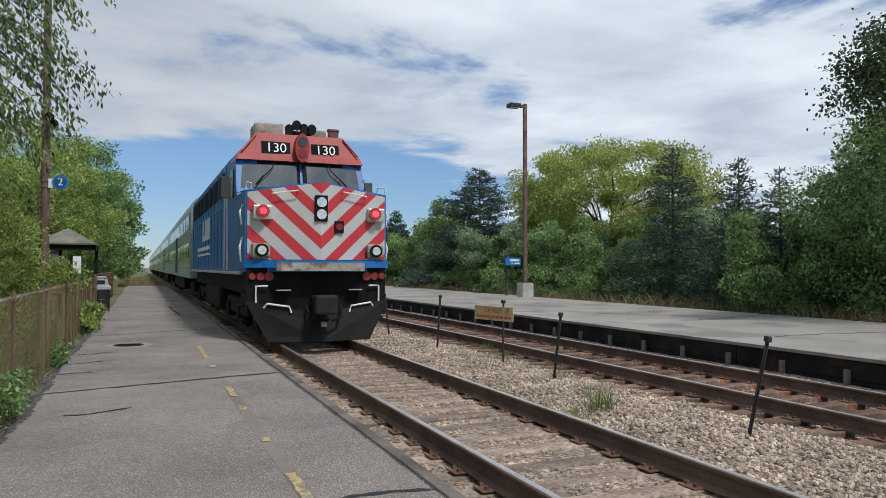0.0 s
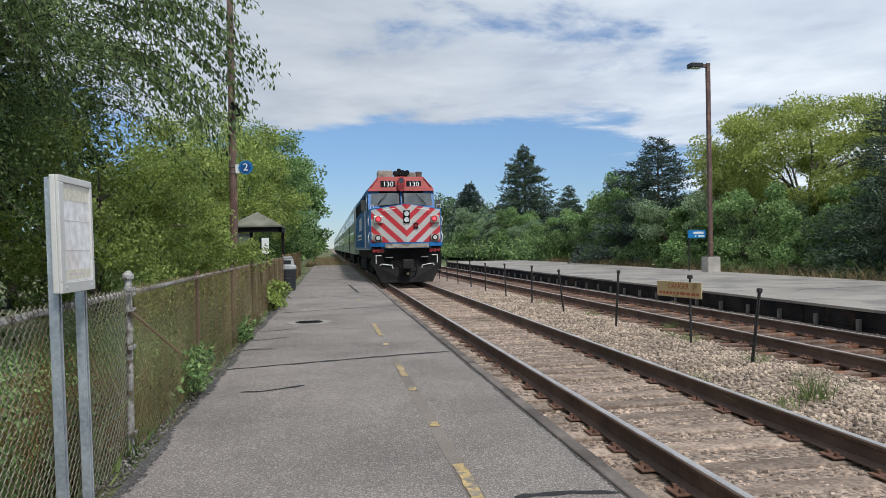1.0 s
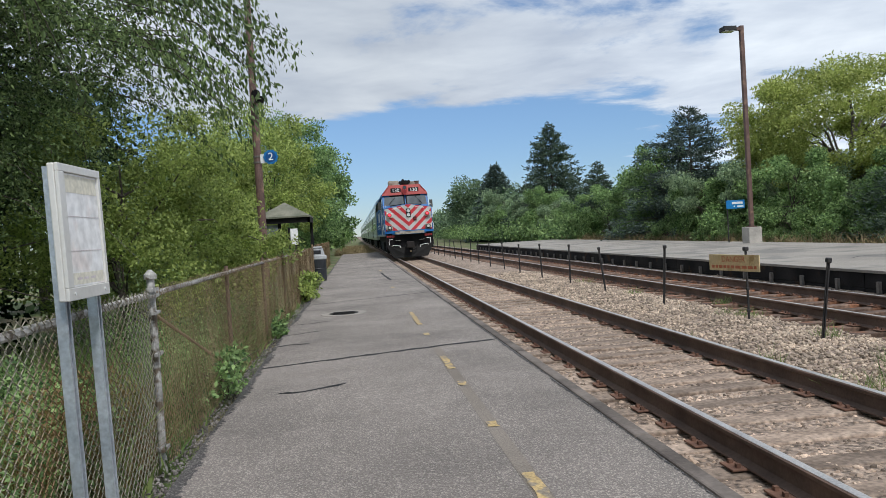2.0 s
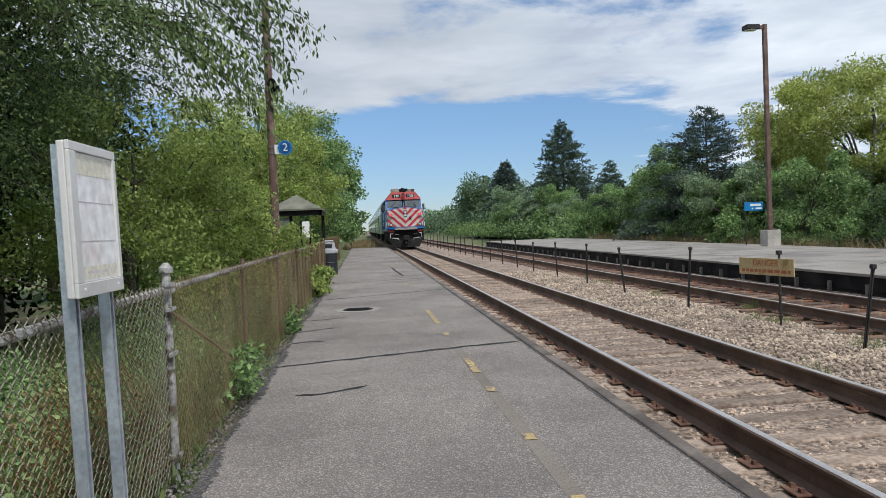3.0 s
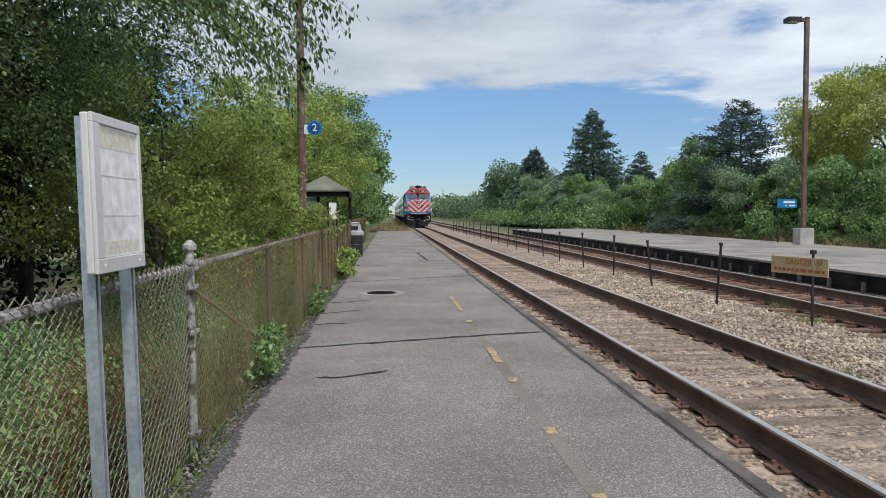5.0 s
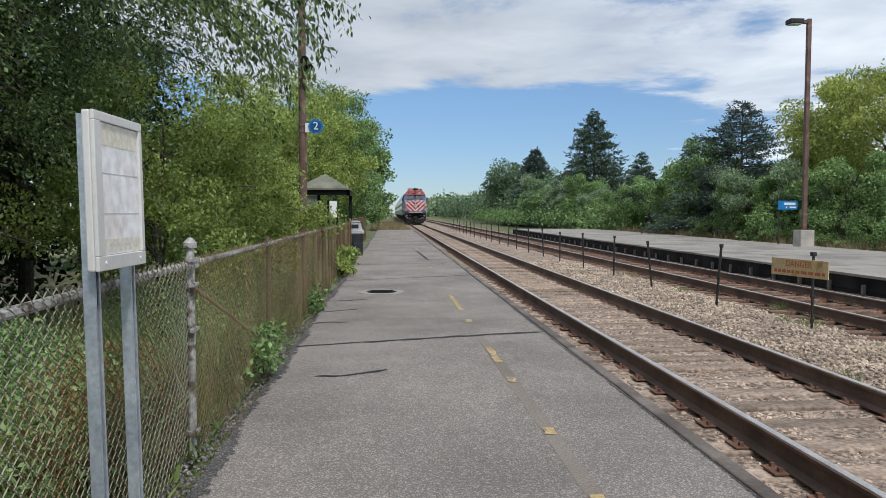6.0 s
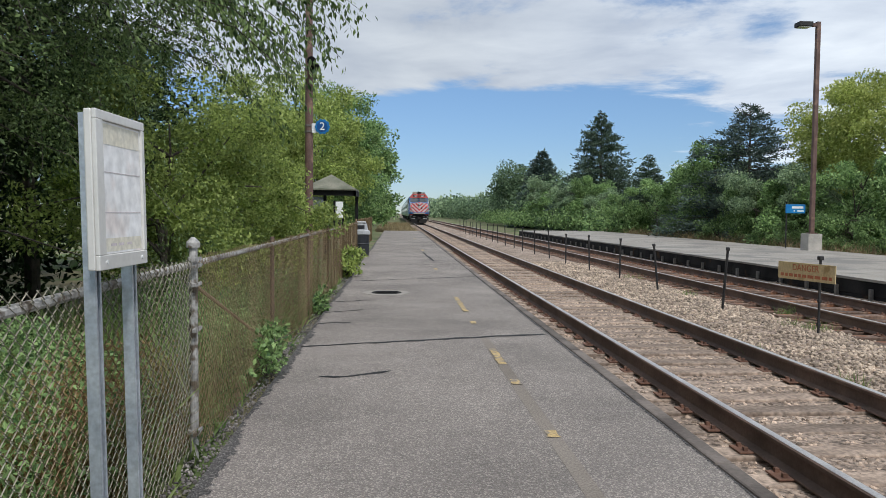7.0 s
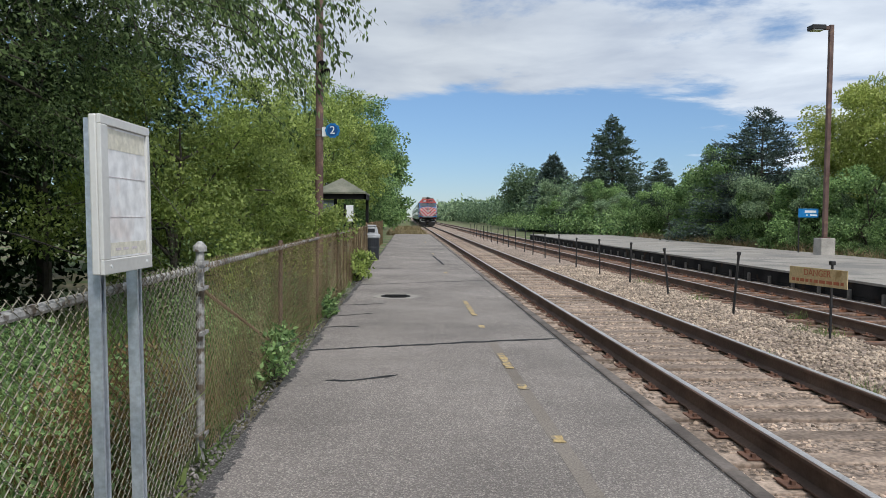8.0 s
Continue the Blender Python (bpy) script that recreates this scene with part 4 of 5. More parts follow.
def crown_points(c, radii, clumps, n, rg, clump_r, shell=0.45):
    """Leaf points in uneven clumps inside an ellipsoid. Returns them, their outward way and the clump middles."""
    d = rg.normal(size=(clumps, 3))
    d /= np.linalg.norm(d, axis=1)[:, None]
    rad = rg.uniform(shell, 1.0, clumps)[:, None] * rg.uniform(0.85, 1.12, (clumps, 1))
    C = np.array(c) + d * rad * np.array(radii)
    idx = rg.integers(0, clumps, n)
    cr = clump_r * rg.uniform(0.6, 1.35, clumps)[idx][:, None]
    o = rg.normal(size=(n, 3))
    o /= np.linalg.norm(o, axis=1)[:, None]
    o *= rg.random((n, 1)) ** 0.45
    P = C[idx] + o * cr * np.array((1, 1, 0.72))
    return P, o, C


def broadleaf(name, label, x, y, z, h, r, mat, seed, n=9000, leaf=0.2, low=0.15, clumps=45, clump_r=None, trunk=0.12, shell=0.45, droop=0.1, aspect=0.55, category="tree", ry=None):
    rg = np.random.default_rng(seed)
    T = thing(name, label, category, pose(x, y, z))
    zc, rz = h * (low + 1) / 2, h * (1 - low) / 2
    clumps, clump_r = int(clumps * 1.6), 0.72 * (clump_r or r * 0.36)
    P, o, C = crown_points((0, 0, zc), (r, ry or r, rz), clumps, n, rg, clump_r, shell)
    P[:, 2] = np.maximum(P[:, 2], 0.02)
    bm = bmesh.new()
    limbs(bm, (0, 0, -0.15), C[:: max(1, clumps // 16)], trunk, rg, h * 0.82)
    part("trunk", bm, BARK, T)
    V, F = leaf_cards(P, leaf, rg, aspect, droop, o * 0.7)
    raw("crown", V, F, mat, T)
    return T


def conifer(name, label, x, y, z, h, r, mat, seed, levels=26, per=9, spray=0.34, low=0.05, ragged=0.2, power=0.85, fill=14):
    rg = np.random.default_rng(seed)
    T = thing(name, label, "conifer", pose(x, y, z))
    bm = bmesh.new()
    tube(bm, [(0, 0, -0.2), (0.03, 0, h * 0.5), (0, 0, h)], [h * 0.016, h * 0.010, 0.012], 8)
    P, O = [], []
    for i in range(levels):
        f = low + (1 - low) * i / levels
        ln = r * (1 - f) ** power * (1 + 0.0 * f)
        k = max(4, int(per * (0.5 + 0.5 * (1 - f))))
        a0 = rg.uniform(0, math.tau)
        for j in range(k):
            a = a0 + j * math.tau / k + rg.normal() * 0.2
            L = max(0.18, ln * rg.uniform(1 - ragged * 1.6, 1 + ragged))
            z0 = f * h + rg.normal() * h * 0.012
            tip = Vector((math.cos(a) * L, math.sin(a) * L, z0 + L * (0.12 if f > 0.6 else -0.06)))
            if j % 2 == 0:
                tube(bm, [(0, 0, z0), tip], [0.03, 0.008], 4, False)
            m = max(8, int(L * fill * 1.35))
            s = rg.uniform(0.15, 1.0, m) ** 0.8
            p = np.outer(1 - s, (0, 0, z0)) + np.outer(s, tip)
            p += rg.normal(size=(m, 3)) * np.array((0.16, 0.16, 0.013 * h)) * (0.5 + 0.7 * L / r)
            P.append(p)
            O.append(np.tile((math.cos(a) * 1.2, math.sin(a) * 1.2, 0.35), (m, 1)))
    part("trunk", bm, BARK, T)
    P, O = np.concatenate(P), np.concatenate(O)
    V, F = leaf_cards(P, spray, rg, 0.32, 0.0, O, 0.7)
    raw("crown", V, F, mat, T)
    return T


def blades(name, label, pts, h, mat, seed, width=0.012, lean=0.35, category="grass"):
    rg = np.random.default_rng(seed)
    n = len(pts)
    hh = (h * rg.uniform(0.4, 1.2, n))[:, None]
    d = rg.normal(size=(n, 3)) * lean
    d[:, 2] = 1
    d /= np.linalg.norm(d, axis=1)[:, None]
    s = rg.normal(size=(n, 3))
    s[:, 2] = 0
    s /= np.linalg.norm(s, axis=1)[:, None]
    bend = rg.normal(size=(n, 3)) * 0.25 * hh
    bend[:, 2] = 0
    w = width * rg.uniform(0.6, 1.5, n)[:, None]
    mid = pts + d * hh * 0.55
    V = np.stack([pts - s * w, pts + s * w, mid + s * w * 0.7, mid - s * w * 0.7, pts + d * hh + bend], 1).reshape(-1, 3)
    b = np.arange(n) * 5
    F = np.stack([b, b + 1, b + 2, b + 3], 1).tolist() + np.stack([b + 3, b + 2, b + 4], 1).tolist()
    ob = raw(name, V, F, mat)
    return tagged(ob, label, category, kind="stuff")


# across the tracks: the tree line behind the far platform
conifer("spruce", "tall dark pointed spruce behind the far platform", 18.2, 73.5, -0.4, 12.5, 5.3, NEEDLE, 11, 34, 14, 0.31, 0.02, 0.30, 0.80, fill=30)
conifer("spruce", "bluish spruce beside a round tree", 18.0, 103.0, -0.4, 11.0, 4.4, NEEDLE_BLUE, 12, 28, 14, 0.46, 0.02, 0.12, 0.75, fill=26)
broadleaf("tree", "round deep green leafy tree", 19.0, 121.0, -0.4, 10.9, 6.6, LEAF_FAR, 13, 20000, 0.38, 0.05, 60)
conifer("pine", "small dark pine among the bushes", 17.0, 55.5, -0.4, 6.7, 3.0, NEEDLE, 14, 24, 12, 0.22, fill=48)
conifer("pine", "small dark pine among the bushes", 17.0, 46.0, -0.4, 6.5, 2.5, NEEDLE, 15, 24, 12, 0.20, fill=48)
conifer("pine", "broad ragged dark pine", 16.4, 37.7, -0.4, 8.0, 4.2, NEEDLE_BLUE, 16, 30, 12, 0.19, 0.04, 0.42, 0.70, fill=48)
conifer("pine", "dark pine showing above the bushes", 15.7, 19.2, -0.4, 6.5, 2.4, NEEDLE, 17, 26, 12, 0.15, 0.04, 0.35, fill=48)
conifer("pine", "dark pine showing above the bushes", 15.7, 15.9, -0.4, 5.6, 2.1, NEEDLE, 18, 24, 12, 0.14, 0.04, 0.35, fill=48)
conifer("pine", "dark pine showing above the bushes", 15.9, 14.4, -0.4, 5.1, 1.5, NEEDLE, 19, 22, 11, 0.14, 0.04, 0.35, fill=48)
broadleaf("locust_tree", "wide yellow-green locust tree with airy layered crown", 21.0, 30.6, -0.4, 8.6, 5.3, LEAF_LOCUST, 24, 70000, 0.17, 0.34, 130, 1.05, 0.22, 0.80, 0.15, 0.45)
broadleaf("tree", "tall leafy tree beside the far platform", 15.8, 9.8, -0.4, 5.6, 2.6, LEAF_MID, 21, 30000, 0.10, 0.1, 60)

shrub_a = broadleaf("shrub", "dense mid-green shrub at the tree line", 15.0, 34.0, -0.4, 3.4, 1.7, LEAF_MID, 31, 14000, 0.115, 0.0, 15, 0.72, 0.05, category="shrub")
shrub_b = broadleaf("shrub", "dense grey-green shrub at the tree line", 15.6, 30.5, -0.4, 4.4, 1.8, LEAF_GREY, 32, 14000, 0.115, 0.0, 16, 0.76, 0.06, category="shrub")
shrub_c = broadleaf("shrub", "deep green shrub at the tree line", 15.4, 26.5, -0.4, 4.3, 1.9, LEAF_MID, 33, 14000, 0.115, 0.0, 16, 0.8, 0.06, category="shrub")
shrub_d = broadleaf("shrub", "low green bush at the tree line", 14.3, 36.5, -0.4, 2.0, 1.2, LEAF_MID, 34, 9000, 0.09, 0.0, 18, 0.5, 0.04, category="shrub")
shrub_e = broadleaf("young_tree", "slim leafy young tree in the tree line", 16.0, 12.6, -0.4, 5.0, 1.5, LEAF_MID, 35, 15000, 0.10, 0.05, 56, 0.55, 0.06)
r = random.Random(77)
for j in range(52):
    y = 2.0 + j * 1.62 + r.uniform(-0.5, 0.5)
    src = r.choice((shrub_a, shrub_d, shrub_b, shrub_c, shrub_a, shrub_e if y < 36 else shrub_b))
    x = 14.7 + r.uniform(-0.3, 0.9) + (0.7 if src is shrub_e else 0) - (0.5 if src is shrub_d else 0)
    k = r.choice((0.55, 0.7, 0.85, 1.0, 1.2, 1.35)) * r.uniform(0.92, 1.08)
    if min(abs(y - p) for p in (14.4, 15.9, 19.2, 37.7, 46.0, 55.5, 73.5)) < 1.1:
        src, k = shrub_d, 0.55      # only low bushes stand before the pines
    copy_thing(src, pose(x, y, -0.4, 0, 0, r.uniform(0, 360)) @ Matrix.Diagonal((k, k, k * r.uniform(0.85, 1.15), 1)))
for k in range(18):
    y = 4.0 + k * 3.4 + r.uniform(-0.8, 0.8)
    copy_thing(r.choice((shrub_b, shrub_c)), pose(18.6 + r.uniform(-0.4, 1.0), y, r.uniform(-0.5, 0.1), 0, 0, r.uniform(0, 360)))

for k in range(22):
    copy_thing(r.choice((shrub_b, shrub_c, shrub_a)), pose(21.6 + r.uniform(-0.6, 0.8), 3.0 + k * 2.7 + r.uniform(-0.6, 0.6), r.uniform(-0.5, -0.2), 0, 0, r.uniform(0, 360)) @ Matrix.Diagonal((1.2, 1.2, 1.0, 1)))

# woods along the line far off
rg = np.random.default_rng(90)


def far_woods(name, label, x0, x1, y0, y1, h, n, leaf, mat, seed):
    rg = np.random.default_rng(seed)
    clumps = 260
    cx, cy = rg.uniform(x0, x1, clumps), y0 + (y1 - y0) * rg.random(clumps) ** 1.2
    top = h * rg.uniform(0.55, 1.0, clumps)
    idx = rg.integers(0, clumps, n)
    o = rg.normal(size=(n, 3))
    o /= np.linalg.norm(o, axis=1)[:, None]
    o *= rg.random((n, 1)) ** 0.4
    P = np.stack([cx[idx] + o[:, 0] * 2.6, cy[idx] + o[:, 1] * 3.5, top[idx] * (0.5 + 0.5 * o[:, 2])], 1)
    P[:, 2] = np.maximum(P[:, 2], -0.3)
    V, F = leaf_cards(P, leaf, rg, 0.6, 0.1, o * 0.6)
    tagged(raw(name, V, F, mat), label, "trees", kind="stuff")


# distance haze is imitated by the muted and grey leaf colours of these two
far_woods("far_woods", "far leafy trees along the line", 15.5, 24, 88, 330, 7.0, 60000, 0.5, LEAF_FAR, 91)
far_woods("far_woods", "far trees along the line, haze put into their grey leaf colour", 14, 40, 300, 700, 11.0, 16000, 1.6, LEAF_GREY, 92)
far_woods("far_woods", "low bushes beyond the far platform", 13.6, 16.5, 50, 130, 2.6, 30000, 0.26, LEAF_MID, 93)
far_woods("far_woods", "leafy trees beyond the near platform", -14, -5.5, 75, 300, 6.5, 14000, 0.8, LEAF_MID, 94)

# the near side: tall willow-leaved tree over the fence
def drooping_tree():
    rg = np.random.default_rng(41)
    T = thing("tree", "large dark leafy tree overhanging the fence with drooping twigs", "tree", pose(-8.2, 6.0, -0.2))
    bm, twigs = bmesh.new(), bmesh.new()
    ends, P, O = [], [], []
    for k in range(330):
        # a bough on the crown's outer side, with its own fan of hanging twigs
        a = rg.uniform(-1.35, 1.35)
        zc = rg.uniform(1.2, 9.8)
        wide = 3.1 * rg.uniform(0.55, 1.0)
        c = np.array((math.cos(a) * wide, math.sin(a) * rg.uniform(0.75, 1.0) * 5.5, zc))
        if zc < 3.3 and c[1] > 1.0 or zc < 2.7 and c[1] < -0.4 or zc < 3.5 and c[1] < -0.4 and rg.random() < 0.5:
            continue
        if zc > 4.2 and c[1] > 0.6 and rg.random() < 0.55:      # thin towards the top on this side
            continue
        if k % 6 == 0:
            ends.append(c)
        out = np.array((math.cos(a), math.sin(a) * 0.6, 0.0))
        for q in range(16):
            d = out * rg.uniform(0.3, 1.0) + rg.normal(size=3) * np.array((0.45, 0.6, 0.3))
            ln = rg.uniform(0.45, 1.0)
            f = np.linspace(0.05, 1.0, 64)[:, None]
            start = c + rg.normal(size=3) * np.array((0.25, 0.3, 0.22))
            line = start + d * ln * f + np.array((0, 0, -0.55 * ln)) * f ** 2
            if q % 4 == 0:
                tube(twigs, [line[0], line[32], line[63]], [0.007, 0.005, 0.002], 3, False)
            P.append(line + rg.normal(size=(64, 3)) * 0.04)
            O.append(np.tile(d * 0.5, (64, 1)))
    limbs(bm, (0, 0, -0.2), ends, 0.20, rg, 8.0)
    limbs(bm, (0.4, -4.2, -0.2), [(1.2, -5.5, 2.5), (1.6, -3.0, 3.2), (0.4, -6.0, 4.2), (2.0, -4.5, 4.8)], 0.12, rg, 6.0)
    limbs(bm, (0.2, 4.0, -0.2), [(1.2, 5.5, 2.5), (1.8, 3.0, 3.2), (1.4, 6.0, 4.2)], 0.12, rg, 6.0)
    for k in range(16):
        # bare dead twigs in the shade under the crown
        y0, z0 = rg.uniform(-3.6, 1.0), rg.uniform(1.0, 3.6)
        w = Vector((rg.uniform(0.8, 1.6), rg.uniform(-0.8, 0.8), -rg.uniform(0.1, 0.9)))
        p = Vector((rg.uniform(0.6, 1.4), y0, z0))
        tube(bm, [p, p + w * 0.5 + Vector((0, 0, 0.06)), p + w], [0.014, 0.010, 0.004], 5)
    part("trunk", bm, BARK, T)
    tagged(part("twig", twigs, BARK, T), kind="stuff")
    P, O = np.concatenate(P), np.concatenate(O)
    V, F = leaf_cards(P, 0.045, rg, 0.48, 0.6, O, 0.8)
    raw("crown", V, F, LEAF_OLIVE, T)
    # the inside of the crown, its deep shade put into the leaf colour
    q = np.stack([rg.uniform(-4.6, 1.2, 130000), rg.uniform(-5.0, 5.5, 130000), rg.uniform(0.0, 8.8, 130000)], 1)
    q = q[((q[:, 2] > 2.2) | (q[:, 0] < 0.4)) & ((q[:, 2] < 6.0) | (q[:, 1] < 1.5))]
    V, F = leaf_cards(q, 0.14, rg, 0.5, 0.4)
    raw("inner_crown", V, F, LEAF_SHADED, T)
    # leaves out of view, added to block light from the hollow below
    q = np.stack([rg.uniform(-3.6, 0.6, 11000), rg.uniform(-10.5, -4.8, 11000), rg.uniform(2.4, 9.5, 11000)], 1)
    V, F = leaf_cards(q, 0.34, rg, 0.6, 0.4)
    raw("unseen_shade_crown", V, F, LEAF_SHADED, T)
    # drooping sprays that reach out over the fence
    bm = bmesh.new()
    P, O = [], []
    tips = ((5.1, 1.1, 4.5), (4.95, 1.6, 4.0), (4.9, 0.9, 3.5), (4.75, 1.9, 3.7), (5.0, 1.4, 5.2), (4.6, 2.1, 3.2), (4.8, 2.6, 4.4), (4.7, 1.2, 4.9))
    for k in range(74):
        y0 = rg.uniform(-3.5, 6.2)
        z0 = rg.uniform(4.4, 7.6)
        start = Vector((2.6, y0, z0))
        reach = rg.uniform(0.7, 1.7)
        end = start + Vector((reach, rg.uniform(-0.3, 1.0), -rg.uniform(0.5, 1.7)))
        if k < 44:
            tip = Vector(tips[k % 8])
            end = tip + Vector((rg.normal() * 0.22 - 0.15, rg.normal() * 0.35, rg.normal() * 0.3))
            start = end + Vector((-1.9, rg.normal() * 0.5, 0.8 + rg.random() * 0.6))
        mid = start.lerp(end, 0.5) + Vector((0, 0, 0.28))
        tube(bm, [start, mid, end], [0.010, 0.006, 0.002], 4, False)
        for f in np.linspace(0.05, 1.0, 50):
            p = (start.lerp(mid, f * 2) if f < 0.5 else mid.lerp(end, f * 2 - 1))
            for q in range(3):
                P.append(np.array(p) + rg.normal(size=3) * 0.06)
                O.append((0.3, 0.2, -0.5))
    tagged(part("twig", bm, BARK, T), kind="stuff")
    V, F = leaf_cards(np.array(P), 0.088, rg, 0.40, 0.9, np.array(O), 0.6)
    raw("hanging_leaves", V, F, LEAF_OLIVE, T)


drooping_tree()
broadleaf("shrub", "bright yellow-green shrub leaning over the fence", -5.3, 11.4, -0.2, 3.7, 1.5, LEAF_LIME, 51, 34000, 0.07, 0.0, 55, 0.5, 0.05, category="shrub", ry=2.0)
broadleaf("shrub", "bright yellow-green shrub behind the fence", -6.2, 16.6, -0.2, 4.6, 1.9, LEAF_LIME, 52, 32000, 0.085, 0.0, 60, 0.55, 0.06, category="shrub", ry=2.4)
broadleaf("shrub", "green leafy shrub behind the fence", -5.5, 8.2, -0.2, 3.4, 1.5, LEAF_LIME, 53, 38000, 0.055, 0.0, 50, 0.5, 0.05, category="shrub", ry=2.2)
broadleaf("tree", "bright green tree behind the shelter", -6.9, 26.5, -0.2, 6.9, 3.0, LEAF_LIME, 54, 34000, 0.115, 0.05, 70, 0.8, 0.1)
broadleaf("tree", "green tree past the shelter", -6.3, 34.0, -0.2, 8.0, 2.6, LEAF_LIME, 55, 26000, 0.14, 0.02, 60, 0.8, 0.1)
broadleaf("tree", "green tree leaning towards the line", -6.0, 43.0, -0.2, 9.2, 2.8, LEAF_MID, 56, 24000, 0.16, 0.02, 60, 0.9, 0.1)
broadleaf("tree", "green tree near the platform's end", -5.5, 52.0, -0.2, 9.2, 2.7, LEAF_MID, 57, 22000, 0.17, 0.02, 60, 0.9, 0.1)
broadleaf("tree", "green tree near the platform's end", -4.9, 62.0, -0.2, 8.6, 2.9, LEAF_MID, 58, 11000, 0.28, 0.02, 60, 1.0, 0.1)
broadleaf("shrub", "bright green shrub growing round the shelter", -5.75, 20.6, -0.2, 2.5, 1.0, LEAF_LIME, 59, 16000, 0.09, 0.0, 40, 0.45, 0.04, category="shrub", ry=1.8)
# thicket as a backing; its shade is in the leaf colour
broadleaf("tree", "dense tree in the thicket behind the fence, shade put into its leaf colour", -12.5, 13.0, -0.2, 7.5, 3.4, LEAF_SHADED, 71, 4500, 0.34, 0.0, 60, 1.3, 0.15)
broadleaf("tree", "dense tree in the thicket behind the fence, shade put into its leaf colour", -11.0, 19.5, -0.2, 7.0, 3.2, LEAF_SHADED, 72, 4500, 0.34, 0.0, 60, 1.3, 0.15)
# shrubs added to close pale gaps, coloured as dark as the shade there
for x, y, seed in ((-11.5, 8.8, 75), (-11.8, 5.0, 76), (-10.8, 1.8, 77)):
    broadleaf("shrub", "shrub in the thicket behind the fence, coloured as if in deep shade", x, y, -0.2, 3.6, 2.1, LEAF_SHADED, seed, 9000, 0.22, 0.0, 30, 0.9, 0.06, category="shrub")
broadleaf("bush", "small bright green bush at the fence foot", -3.72, 15.6, 0.0, 0.72, 0.34, LEAF_LIME, 60, 1500, 0.10, 0.0, 18, 0.2, 0.02, category="bush", ry=0.9)

broadleaf("bush", "small leafy weed clump at the fence foot", -3.70, 9.6, 0.0, 0.34, 0.16, LEAF_MID, 73, 420, 0.07, 0.0, 9, 0.12, 0.01, category="bush", ry=0.3)
broadleaf("bush", "leafy weed clump growing through the fence", -3.74, 5.3, -0.02, 0.55, 0.16, LEAF_MID, 74, 700, 0.055, 0.0, 12, 0.14, 0.01, category="bush", ry=0.7)

rg = np.random.default_rng(61)


def patch(n, x0, x1, y0, y1, z, k=1.0):
    return np.stack([rg.uniform(x0, x1, n), y0 + (y1 - y0) * rg.random(n) ** k, np.full(n, z)], 1)


bm = bmesh.new()
box(bm, -60, -3.63, -20, 60, -0.42, -0.06)
tagged(part("verge", bm, GROUND), "earth verge behind the fence", "ground", kind="structure")
blades("weeds", "green weeds behind the fence", patch(9000, -6.5, -3.9, -1, 12, -0.06), 0.62, GRASS, 62, 0.007)
P = patch(75000, -6.0, -3.86, -0.6, 13, 0, 1.2)
P[:, 2] = -0.05 + 0.85 * rg.random(len(P)) * (0.55 + 0.45 * np.sin(P[:, 1] * 1.9 + P[:, 0] * 2.3))
Vw, Fw = leaf_cards(P, 0.04, rg, 0.5, -0.2)
tagged(raw("leafy_weeds", Vw, Fw, LEAF_MID), "leafy green weeds and creepers behind the fence", "weeds", kind="stuff")
P = patch(2400, -4.4, -3.95, 2.2, 3.6, 0)
P[:, 2] = -0.05 + 0.75 * rg.random(len(P))
Vw, Fw = leaf_cards(P, 0.035, rg, 0.45, -0.3)
tagged(raw("russet_weeds", Vw, Fw, RUSSET), "dry russet weeds behind the fence post", "weeds", kind="stuff")
blades("weeds", "dry russet weeds behind the fence post", patch(2000, -4.6, -3.9, 2.2, 3.8, -0.06), 0.62, RUSSET, 63, 0.004)
blades("weeds", "small weeds along the fence foot", patch(900, -3.95, -3.74, 1, 22, -0.02), 0.22, GRASS, 64, 0.012, 0.7)
blades("dry_grass", "dry grass along the far platform's back edge", patch(5200, 12.95, 13.9, 0, 54, -0.1), 0.75, GRASS_DRY, 65, 0.016)
blades("dry_grass", "dry grass beyond the near platform", patch(5000, -4.5, -0.9, 60.5, 110, -0.42), 0.7, GRASS_DRY, 66, 0.03)
for cx, cy, n, wide, tall in ((2.47, 4.35, 120, 0.13, 0.40), (1.72, 5.3, 60, 0.10, 0.24), (1.62, 4.1, 50, 0.10, 0.22), (2.1, 4.2, 45, 0.16, 0.16), (3.3, 9.3, 50, 0.14, 0.20), (1.62, 7.0, 70, 0.10, 0.20), (3.55, 9.0, 80, 0.20, 0.20), (4.05, 10.8, 60, 0.16, 0.20), (3.25, 6.6, 60, 0.14, 0.24), (3.5, 13.6, 60, 0.2, 0.2), (3.6, 17.5, 60, 0.25, 0.2)):
    blades("ballast_weeds", "thin yellow-green weeds in the ballast", patch(n, cx - wide, cx + wide, cy - wide, cy + wide, -0.18), tall, GRASS, int(cy * 10), 0.004, 0.45)


